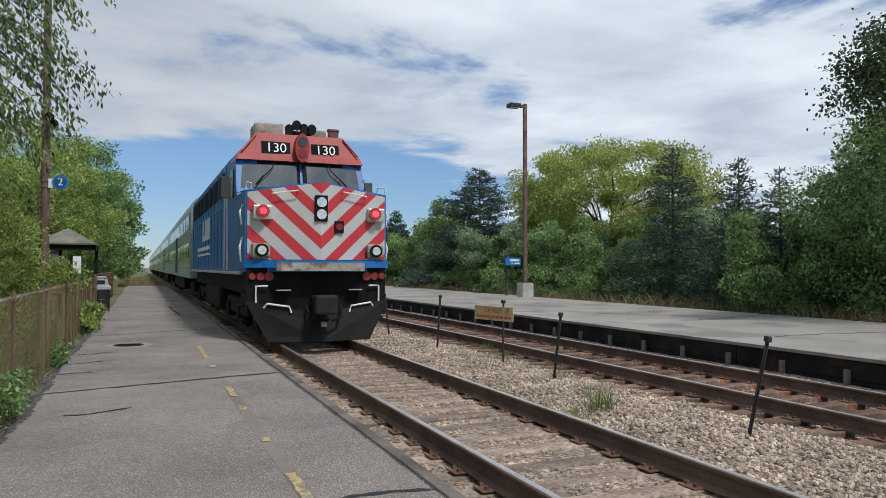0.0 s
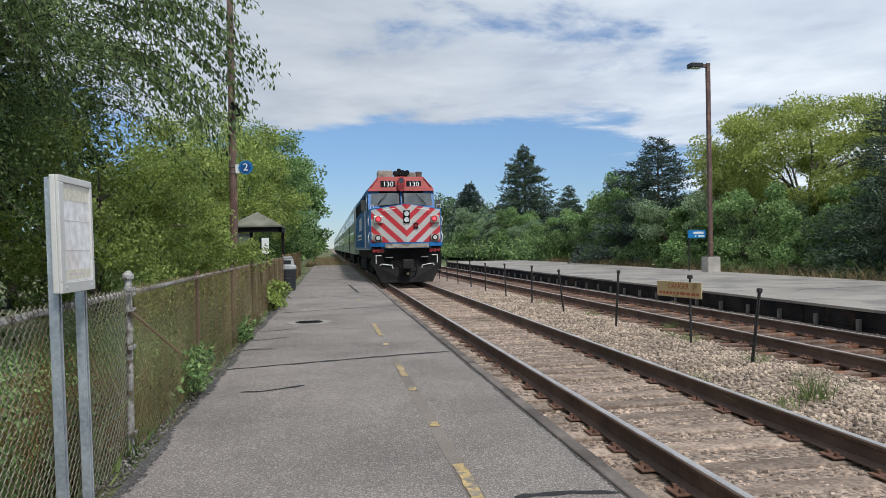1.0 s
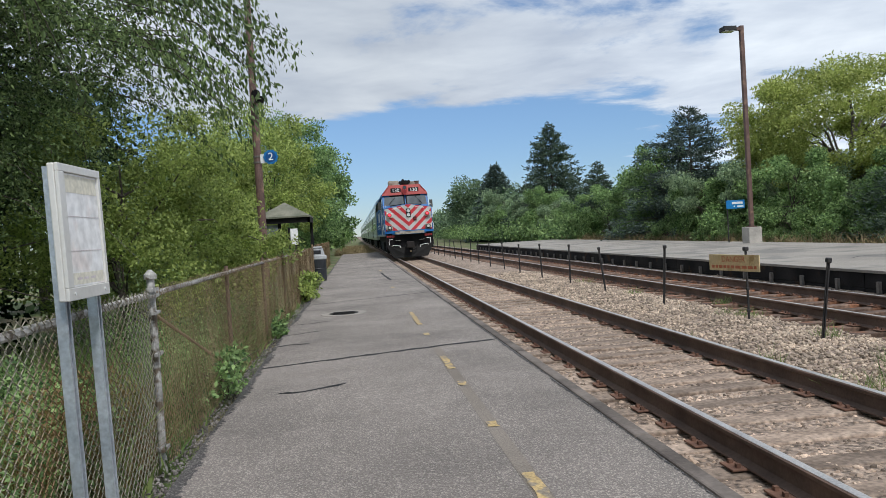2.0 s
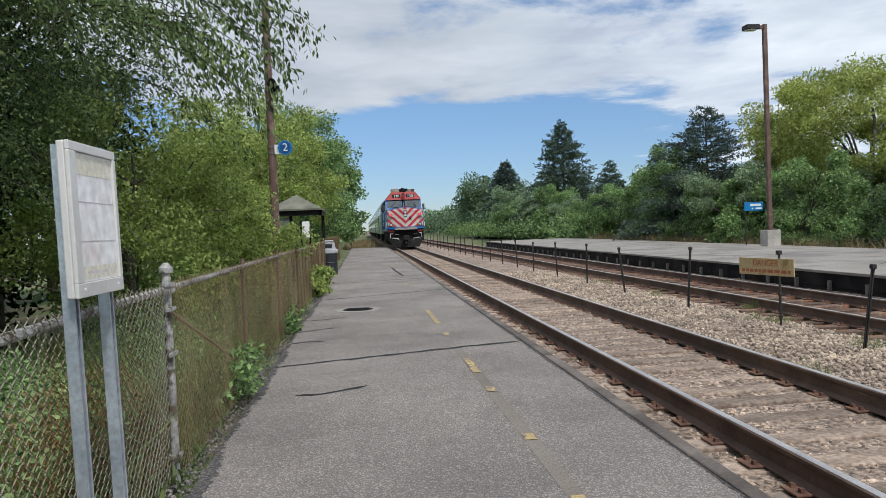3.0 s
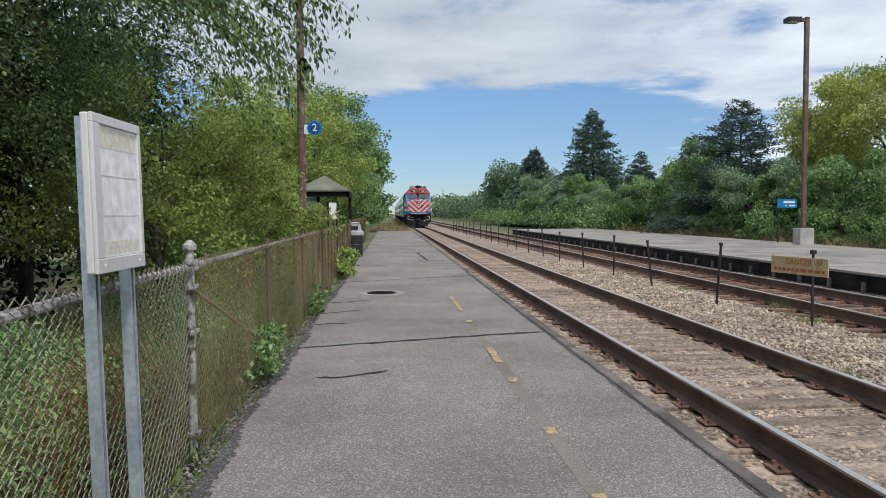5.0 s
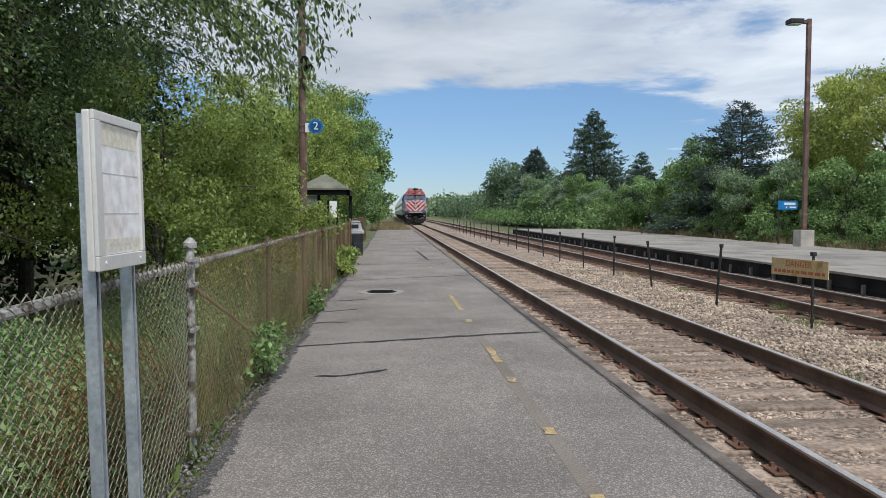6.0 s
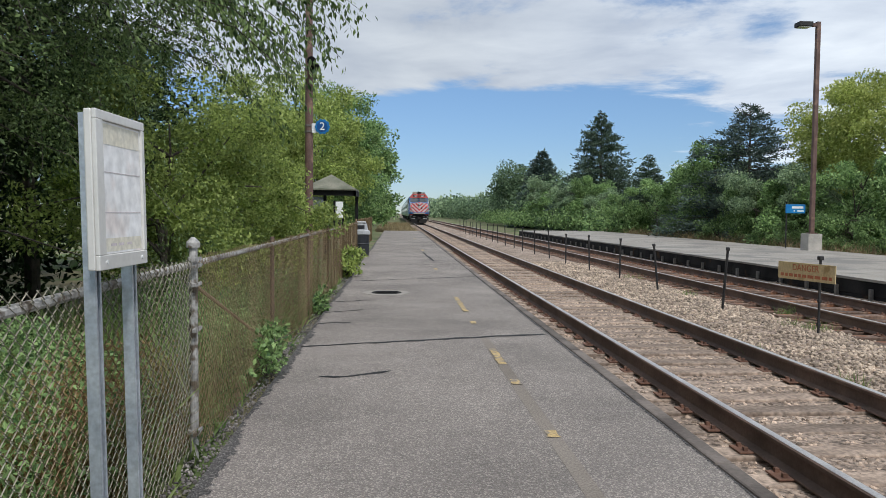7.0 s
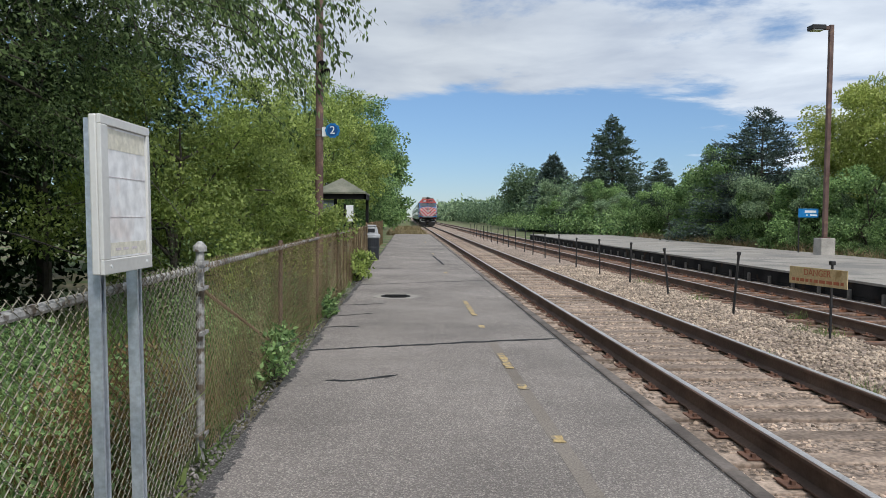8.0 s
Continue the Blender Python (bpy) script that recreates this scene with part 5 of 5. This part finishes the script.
# ---------------------------------------------------------------- fence
def wire_mesh(y0, y1, z0, z1, x, wire, half, sides=4):
    """Zigzag wires, each hooked round its neighbours, so that they make diamonds; bent loops stand over the rail."""
    n, m = int((y1 - y0) / half), int((z1 - z0) / half)
    V, F = [], []
    ang = [k * math.tau / sides for k in range(sides)]
    for i in range(n):
        base, rows = len(V), 0
        sag = 0.006 * math.sin(i * 0.19) + 0.004 * math.sin(i * 0.83)
        for j in range(m + 1):
            right = (i + j) % 2
            over = half * 0.10
            yy = y0 + i * half + (half + over if right else -over)
            zz = z0 + (z1 - z0) * j / m + sag
            bulge = 0.010 * math.sin(i * 0.055 + zz * 2.3) + 0.004 * math.sin(i * 0.31)
            for dz, dx in ((-0.12, -0.0035), (0.12, 0.0035)):
                for a in ang:
                    V.append((x + bulge + (dx if right else -dx) + wire * math.cos(a), yy + wire * math.sin(a), zz + dz * half))
                rows += 1
        for j in range(rows - 1):
            for k in range(sides):
                a, b = base + j * sides + k, base + j * sides + (k + 1) % sides
                F.append((a, b, b + sides, a + sides))
    return V, F


fence = thing("fence", "chain-link fence with galvanised posts and rail, rusty further along", "fence")
FXX = -3.78
V, F = wire_mesh(-0.4, 3.08, 0.0, 1.205, FXX, 0.0027, 0.036)
raw("wire_mesh", V, F, WIRE, fence, "grey chain-link mesh")
V, F = wire_mesh(3.16, 21.6, 0.0, 1.21, FXX, 0.0018, 0.036)
raw("wire_mesh", V, F, WIRE_RUST, fence, "rusty brown chain-link mesh")
bm = bmesh.new()
tube(bm, [(FXX - 0.026, -2.0, 1.150), (FXX - 0.026, 3.1, 1.165), (FXX - 0.026, 9.0, 1.172), (FXX - 0.026, 21.6, 1.172)], 0.021, 8)
part("top_rail", bm, GALV_OLD, fence, "pale pitted top rail")
bm = bmesh.new()
tube(bm, [(FXX, 3.12, -0.2), (FXX, 3.12, 1.28)], 0.025, 14)
tube(bm, [(FXX, 3.12, 1.27), (FXX, 3.12, 1.30), (FXX, 3.12, 1.33)], [0.040, 0.040, 0.012], 14)
for z in (0.16, 0.78, 1.05, 1.16, 1.20):
    tube(bm, [(FXX, 3.12, z - 0.012), (FXX, 3.12, z + 0.012)], 0.033, 14)
    box(bm, FXX + 0.01, FXX + 0.03, 3.05, 3.20, z - 0.010, z + 0.010)
part("terminal_post", bm, GALV_OLD, fence, "stout galvanised post with bands and cap")
for y in (-0.2, 6.1, 9.1, 12.1, 15.1, 18.1, 21.6):
    bm = bmesh.new()
    tube(bm, [(FXX - 0.03, y, -0.2), (FXX - 0.03, y, 1.24)], 0.021, 10)
    part("post", bm, RAIL_SIDE if y > 4 else GALV_OLD, fence)
bm = bmesh.new()
tube(bm, [(FXX - 0.03, 3.2, 1.05), (FXX - 0.03, 6.1, 0.15)], 0.012, 6)
part("brace_rod", bm, WIRE_RUST, fence)
# further fence past the bin
fence2 = thing("fence", "rusty chain-link fence past the litter bin", "fence")
V, F = wire_mesh(24.2, 40.0, 0.0, 1.25, -3.95, 0.004, 0.06, 3)
raw("wire_mesh", V, F, WIRE_RUST, fence2)
for y in (24.2, 28.0, 32.0, 36.0, 40.0):
    bm = bmesh.new()
    tube(bm, [(-3.97, y, -0.2), (-3.97, y, 1.28)], 0.03, 8)
    part("post", bm, WIRE_RUST, fence2)


# ---------------------------------------------------------------- platform furniture
def notice_case():
    T = thing("notice_case", "bleached timetable case on two galvanised channel posts", "notice board", pose(-3.618, 1.375, 0, 0, -1.1, -2))
    w, z0, z1 = 0.46, 1.265, 1.85
    bm = bmesh.new()
    box(bm, -0.042, -0.012, 0.0, w, z0, z1, 0.006)
    case = part("case", bm, CASE, T, "weathered aluminium case")
    for a in ((0, w, z1 - 0.035, z1), (0, w, z0, z0 + 0.055), (0, 0.06, z0 + 0.055, z1 - 0.035), (w - 0.03, w, z0 + 0.055, z1 - 0.035)):
        bm = bmesh.new()
        box(bm, -0.0118, 0.004, *a, 0.003)
        part("rim", bm, CASE, case)
    bm = bmesh.new()
    box(bm, -0.0115, -0.006, 0.062, w - 0.032, z0 + 0.057, z1 - 0.037)
    sheet = part("poster", bm, POSTER, case, "sun-bleached poster with faint lines")
    bm = bmesh.new()
    box(bm, -0.0058, -0.0050, 0.07, w - 0.04, z1 - 0.12, z1 - 0.045)
    part("band", bm, POSTER_YELLOW, sheet)
    bm = bmesh.new()
    box(bm, -0.0058, -0.0050, 0.07, w - 0.04, z0 + 0.065, z0 + 0.115)
    part("band", bm, POSTER_YELLOW, sheet)
    for z in (z0 + 0.36, z0 + 0.21):
        bm = bmesh.new()
        box(bm, -0.0056, -0.0048, 0.07, w - 0.04, z, z + 0.003)
        part("line", bm, POSTER_LINE, sheet)
    for y in (0.12, 0.19, 0.27):
        bm = bmesh.new()
        box(bm, -0.0050, -0.0043, y, y + 0.05, z0 + 0.085, z0 + 0.095)
        part("line", bm, POSTER_LINE, sheet)
    for y in (0.06, w - 0.06):
        bm = bmesh.new()
        disc(bm, (0.003, y, z0 + 0.028), (1, 0, 0), 0.007, 0.004, 10)
        part("screw", bm, WHITE, case)
    for y in (0.09, 0.435):
        bm = bmesh.new()
        # channel section open to the front
        prism(bm, [(-0.088, y - 0.025), (-0.044, y - 0.025), (-0.044, y - 0.011), (-0.050, y - 0.011), (-0.050, y - 0.020), (-0.083, y - 0.020), (-0.083, y + 0.020), (-0.050, y + 0.020), (-0.050, y + 0.011), (-0.044, y + 0.011), (-0.044, y + 0.025), (-0.088, y + 0.025)], -0.15, z1 - 0.006, "z")
        part("post", bm, GALV, T, "galvanised channel post")


notice_case()


def brown_pole():
    T = thing("pole", "brown steel pole with round blue sign and black loudspeakers", "pole", pose(-4.5, 15.1, -0.2))
    bm = bmesh.new()
    tube(bm, [(0, 0, 0), (0, 0, 4), (0, 0, 8.4)], [0.095, 0.085, 0.07], 14)
    part("shaft", bm, BROWN_POLE, T)
    for z in (2.0, 3.45, 3.58, 4.8):
        bm = bmesh.new()
        tube(bm, [(0, 0, z - 0.02), (0, 0, z + 0.02)], 0.10, 14)
        part("band", bm, STUB, T)
    bm = bmesh.new()
    box(bm, 0.07, 0.20, -0.12, -0.10, 3.42, 3.62)
    part("bracket", bm, WHITE, T)
    bm = bmesh.new()
    for k in range(10):
        a = k * math.tau / 10
        disc(bm, (0.30 + 0.115 * math.cos(a), -0.14, 3.55 + 0.115 * math.sin(a)), (0, 1, 0), 0.05, 0.02, 12)
    disc(bm, (0.30, -0.145, 3.55), (0, 1, 0), 0.15, 0.025, 24)
    sign = part("sign_plate", bm, SIGN_BLUE, T, "scalloped round blue sign with a white 2")
    bm = bmesh.new()
    disc(bm, (0.30, -0.152, 3.55), (0, 1, 0), 0.118, 0.006, 24)
    part("inner_disc", bm, DARK_BLUE, sign)
    lettering("figure", "2", 0.24, WHITE, sign, pose(0.30, -0.155, 3.55, 90, 0, 0))
    for z, y, x in ((4.92, -0.18, 0.10), (4.80, -0.10, 0.17)):
        bm = bmesh.new()
        tube(bm, [(x, y, z), (x, y - 0.12, z), (x, y - 0.24, z - 0.02)], [0.05, 0.07, 0.10], 14)
        part("loudspeaker", bm, BLACK, T)


brown_pole()


def shelter():
    T = thing("shelter", "small shelter with mossy pitched roof behind the fence", "shelter", pose(-4.75, 23.2, -0.1))
    bm = bmesh.new()
    top = bm.verts.new((0.0, 0.35, 2.86))
    eave = [bm.verts.new(p) for p in ((-0.9, -0.55, 2.36), (0.86, -0.55, 2.36), (0.86, 1.6, 2.36), (-0.9, 1.6, 2.36))]
    low = [bm.verts.new((v.co.x, v.co.y, 2.31)) for v in eave]
    for i in range(4):
        bm.faces.new((eave[i], eave[(i + 1) % 4], top))
        bm.faces.new((low[i], low[(i + 1) % 4], eave[(i + 1) % 4], eave[i]))
    bm.faces.new(low)
    part("roof", bm, SHINGLE, T)
    bm = bmesh.new()
    box(bm, -0.80, 0.85, -0.46, -0.38, 2.14, 2.32)
    box(bm, 0.78, 0.85, -0.46, 1.5, 2.14, 2.32)
    part("fascia", bm, BLACK, T, "black fascia")
    bm = bmesh.new()
    box(bm, -0.75, -0.20, -0.36, -0.30, 0.9, 2.1)
    part("panel", bm, PANEL_GREY, T)
    for x, y in ((-0.78, -0.3), (0.78, 1.4), (-0.15, -0.3)):
        bm = bmesh.new()
        box(bm, x - 0.05, x + 0.05, y - 0.05, y + 0.05, 0, 2.2)
        part("post", bm, BLACK, T)


shelter()


def map_sign():
    T = thing("notice_sign", "small pale notice on two black posts", "sign", pose(-4.32, 21.0, -0.1))
    for x in (-0.12, 0.14):
        bm = bmesh.new()
        box(bm, x - 0.03, x + 0.03, -0.03, 0.03, 0, 1.95 if x < 0 else 1.5)
        part("post", bm, BLACK, T)
    bm = bmesh.new()
    box(bm, -0.08, 0.14, -0.05, -0.03, 1.42, 1.92, 0.008)
    part("sheet", bm, WHITE, T)


map_sign()


def litter_bin():
    T = thing("litter_bin", "black litter bin with grey hooded lid", "litter bin", pose(-3.76, 23.3, PZ))
    bm = bmesh.new()
    tube(bm, [(0, 0, 0), (0, 0, 0.06), (0, 0, 0.40), (0, 0, 0.42), (0, 0, 0.44), (0, 0, 0.72)], [0.25, 0.27, 0.275, 0.29, 0.275, 0.28], 24)
    part("drum", bm, CAN_BLACK, T)
    bm = bmesh.new()
    tube(bm, [(0, 0, 0.72), (0, 0, 0.75), (0, 0, 0.84), (0, 0, 0.87)], [0.29, 0.31, 0.30, 0.25], 24)
    part("collar", bm, CAN_GREY, T, "grey rim")
    bm = bmesh.new()
    tube(bm, [(0, 0, 0.87), (0, 0, 1.08), (0, 0, 1.12)], [0.24, 0.20, 0.10], 24)
    part("hood", bm, CAN_GREY, T, "silver-grey hood")
    bm = bmesh.new()
    box(bm, -0.13, 0.13, -0.235, -0.15, 0.91, 1.04, 0.015)
    part("opening", bm, CAN_BLACK, T, "dark opening in the hood")
    bm = bmesh.new()
    box(bm, -0.17, 0.17, -0.19, 0.19, 1.09, 1.16, 0.04)
    part("cap", bm, CAN_GREY, T, "pale top")


litter_bin()


def stake(y, top, lean_y, lean_x, x):
    T = thing("stake", "thin black steel stake in the ballast", "stake", pose(x, y, -0.16, lean_x, lean_y, 0), "stakes between the tracks")
    bm = bmesh.new()
    h = top + 0.16
    box(bm, -0.022, 0.022, -0.006, 0.006, -0.25, h, 0.002)
    box(bm, -0.006, 0.006, -0.02, 0.02, -0.25, h, 0.002)
    part("bar", bm, STAKE, T)
    bm = bmesh.new()
    box(bm, -0.03, 0.03, -0.03, 0.03, h - 0.06, h, 0.012)
    part("knob", bm, STAKE, T)


r = random.Random(3)
for y, top, ly, lx, x in ((2.6, 0.86, 9, 6, 2.98), (6.45, 0.86, 4, 5, 3.07), (11.2, 0.95, 2, 4, 3.12), (14.35, 0.88, -6, -1, 3.1), (17.2, 0.9, 0, 2, 3.12), (19.9, 0.9, -2, 0, 3.05)):
    stake(y, top, ly, lx, x)
for k in range(16):
    stake(23.0 + k * 2.75, 0.88 + r.uniform(-.05, .05), r.uniform(-3, 3), r.uniform(-2, 2), 3.05 + r.uniform(-.05, .05))


def danger_sign():
    T = thing("danger_sign", "faded yellow warning sign on a thin black post", "sign", pose(3.33, 8.6, -0.16))
    bm = bmesh.new()
    box(bm, -0.014, 0.014, -0.014, 0.014, -0.2, 1.08, 0.004)
    box(bm, -0.035, 0.035, -0.035, 0.035, 1.04, 1.10, 0.012)
    for z in (0.12, 0.45, 0.75):
        box(bm, -0.022, 0.022, -0.022, 0.022, z, z + 0.04, 0.004)
    part("post", bm, STAKE, T)
    bm = bmesh.new()
    box(bm, -0.56, 0.56, -0.006, 0.006, -0.125, 0.125, 0.003)
    p = part("plate", bm, DANGER_YELLOW, T, "faded yellow plate with red words")
    p.matrix_basis = pose(-0.095, 0.20, 0.86, 0, 0, -78.9)
    lettering("word", "DANGER", 0.13, SIGN_RED, p, pose(0, -0.0075, 0.05, 90, 0, 0))
    bm = bmesh.new()
    rr = random.Random(4)
    x = -0.50
    while x < 0.46:
        w = rr.uniform(0.05, 0.12)
        box(bm, x, min(x + w, 0.5), -0.0085, -0.006, -0.085, -0.040)
        x += w + 0.025
    part("small_words", bm, SIGN_RED, p)


danger_sign()


def lamp_post():
    T = thing("street_lamp", "brown platform lamp post with box head on a concrete base", "street lamp", pose(12.38, 24.5, FZ))
    bm = bmesh.new()
    box(bm, -0.26, 0.26, -0.26, 0.26, -0.3, 0.60, 0.02)
    part("base", bm, CONCRETE, T, "square concrete base")
    bm = bmesh.new()
    box(bm, -0.072, 0.072, -0.072, 0.072, 0.60, 8.15, 0.012)
    part("shaft", bm, BROWN_POLE, T)
    bm = bmesh.new()
    box(bm, -0.14, 0.14, -0.14, 0.14, 0.60, 0.64)
    part("flange", bm, BROWN_POLE, T)
    bm = bmesh.new()
    box(bm, -0.30, -0.08, -0.05, 0.05, 7.98, 8.10)
    part("arm", bm, BROWN_POLE, T)
    bm = bmesh.new()
    box(bm, -0.78, -0.28, -0.2, 0.2, 7.95, 8.12, 0.02)
    head = part("head", bm, STAKE, T, "flat dark box lamp head")
    bm = bmesh.new()
    box(bm, -0.74, -0.34, -0.16, 0.16, 7.935, 7.952)
    part("lens", bm, CLEAR_LENS, head)


lamp_post()


def station_sign():
    T = thing("platform_sign", "blue platform sign with unreadable white words", "sign", pose(12.7, 26.3, -0.1))
    bm = bmesh.new()
    tube(bm, [(-0.30, 0, 0), (-0.30, 0, 2.15)], 0.025, 8)
    part("post", bm, STAKE, T)
    bm = bmesh.new()
    box(bm, -0.36, 0.42, -0.05, -0.02, 1.72, 2.06, 0.006)
    p = part("plate", bm, SIGN_BLUE, T)
    bm = bmesh.new()
    box(bm, -0.12, 0.33, -0.056, -0.05, 1.90, 1.99)
    box(bm, -0.05, 0.0, -0.056, -0.05, 1.78, 1.84)
    box(bm, 0.10, 0.36, -0.056, -0.05, 1.78, 1.84)
    part("words", bm, WHITE, p)


station_sign()


def overhanging_branch():
    """The limb of a tree that stands by the far platform, out over it."""
    rg = np.random.default_rng(71)
    T = thing("tree", "leafy tree beside the far platform reaching out over it", "tree", pose(15.2, 6.5, 0.0))
    C = []
    for k in range(95):
        f = rg.random()
        C.append((-3.6 * f + rg.normal() * 0.3, 1.7 * f + rg.normal() * 0.4, 8.4 - 2.6 * f + rg.normal() * 0.5 - 0.9 * (f > 0.6) * rg.random()))
    for k in range(50):
        C.append((rg.normal() * 1.3 - 0.2, rg.normal() * 1.2 - 1.4, rg.uniform(6.2, 9.5)))
    C = np.array(C)
    bm = bmesh.new()
    limbs(bm, (0, 0, -0.6), C[::5], 0.2, rg, 8.2)
    part("trunk", bm, BARK, T)
    idx = rg.integers(0, len(C), 34000)
    o = rg.normal(size=(34000, 3)) * 0.21
    V, F = leaf_cards(C[idx] + o, 0.10, rg, 0.62, 0.2, o)
    raw("crown", V, F, LEAF_DEEP, T)


overhanging_branch()


# ---------------------------------------------------------------- what moves
def nose_y(t):
    """Where the locomotive's nose is: it draws away and slows a little."""
    return 11.5 + 15.9 * t - 0.27 * t * t


def motions():
    times = [k * 0.25 for k in range(33)]
    walk(loco, [(t, pose(0.755, nose_y(t), 0)) for t in times])
    for k, c in enumerate(coaches):
        walk(c, [(t, pose(0.755, nose_y(t) + 17.5 + k * 25.9, 0)) for t in times])
    steps = [k / 30 for k in range(241)]
    for ax in loco_axles:
        p = ax.location.copy()
        walk(ax, [(t, pose(p.x, p.y, p.z, -math.degrees((nose_y(t) - nose_y(0)) / 0.5), 0, 0)) for t in steps])


motions()
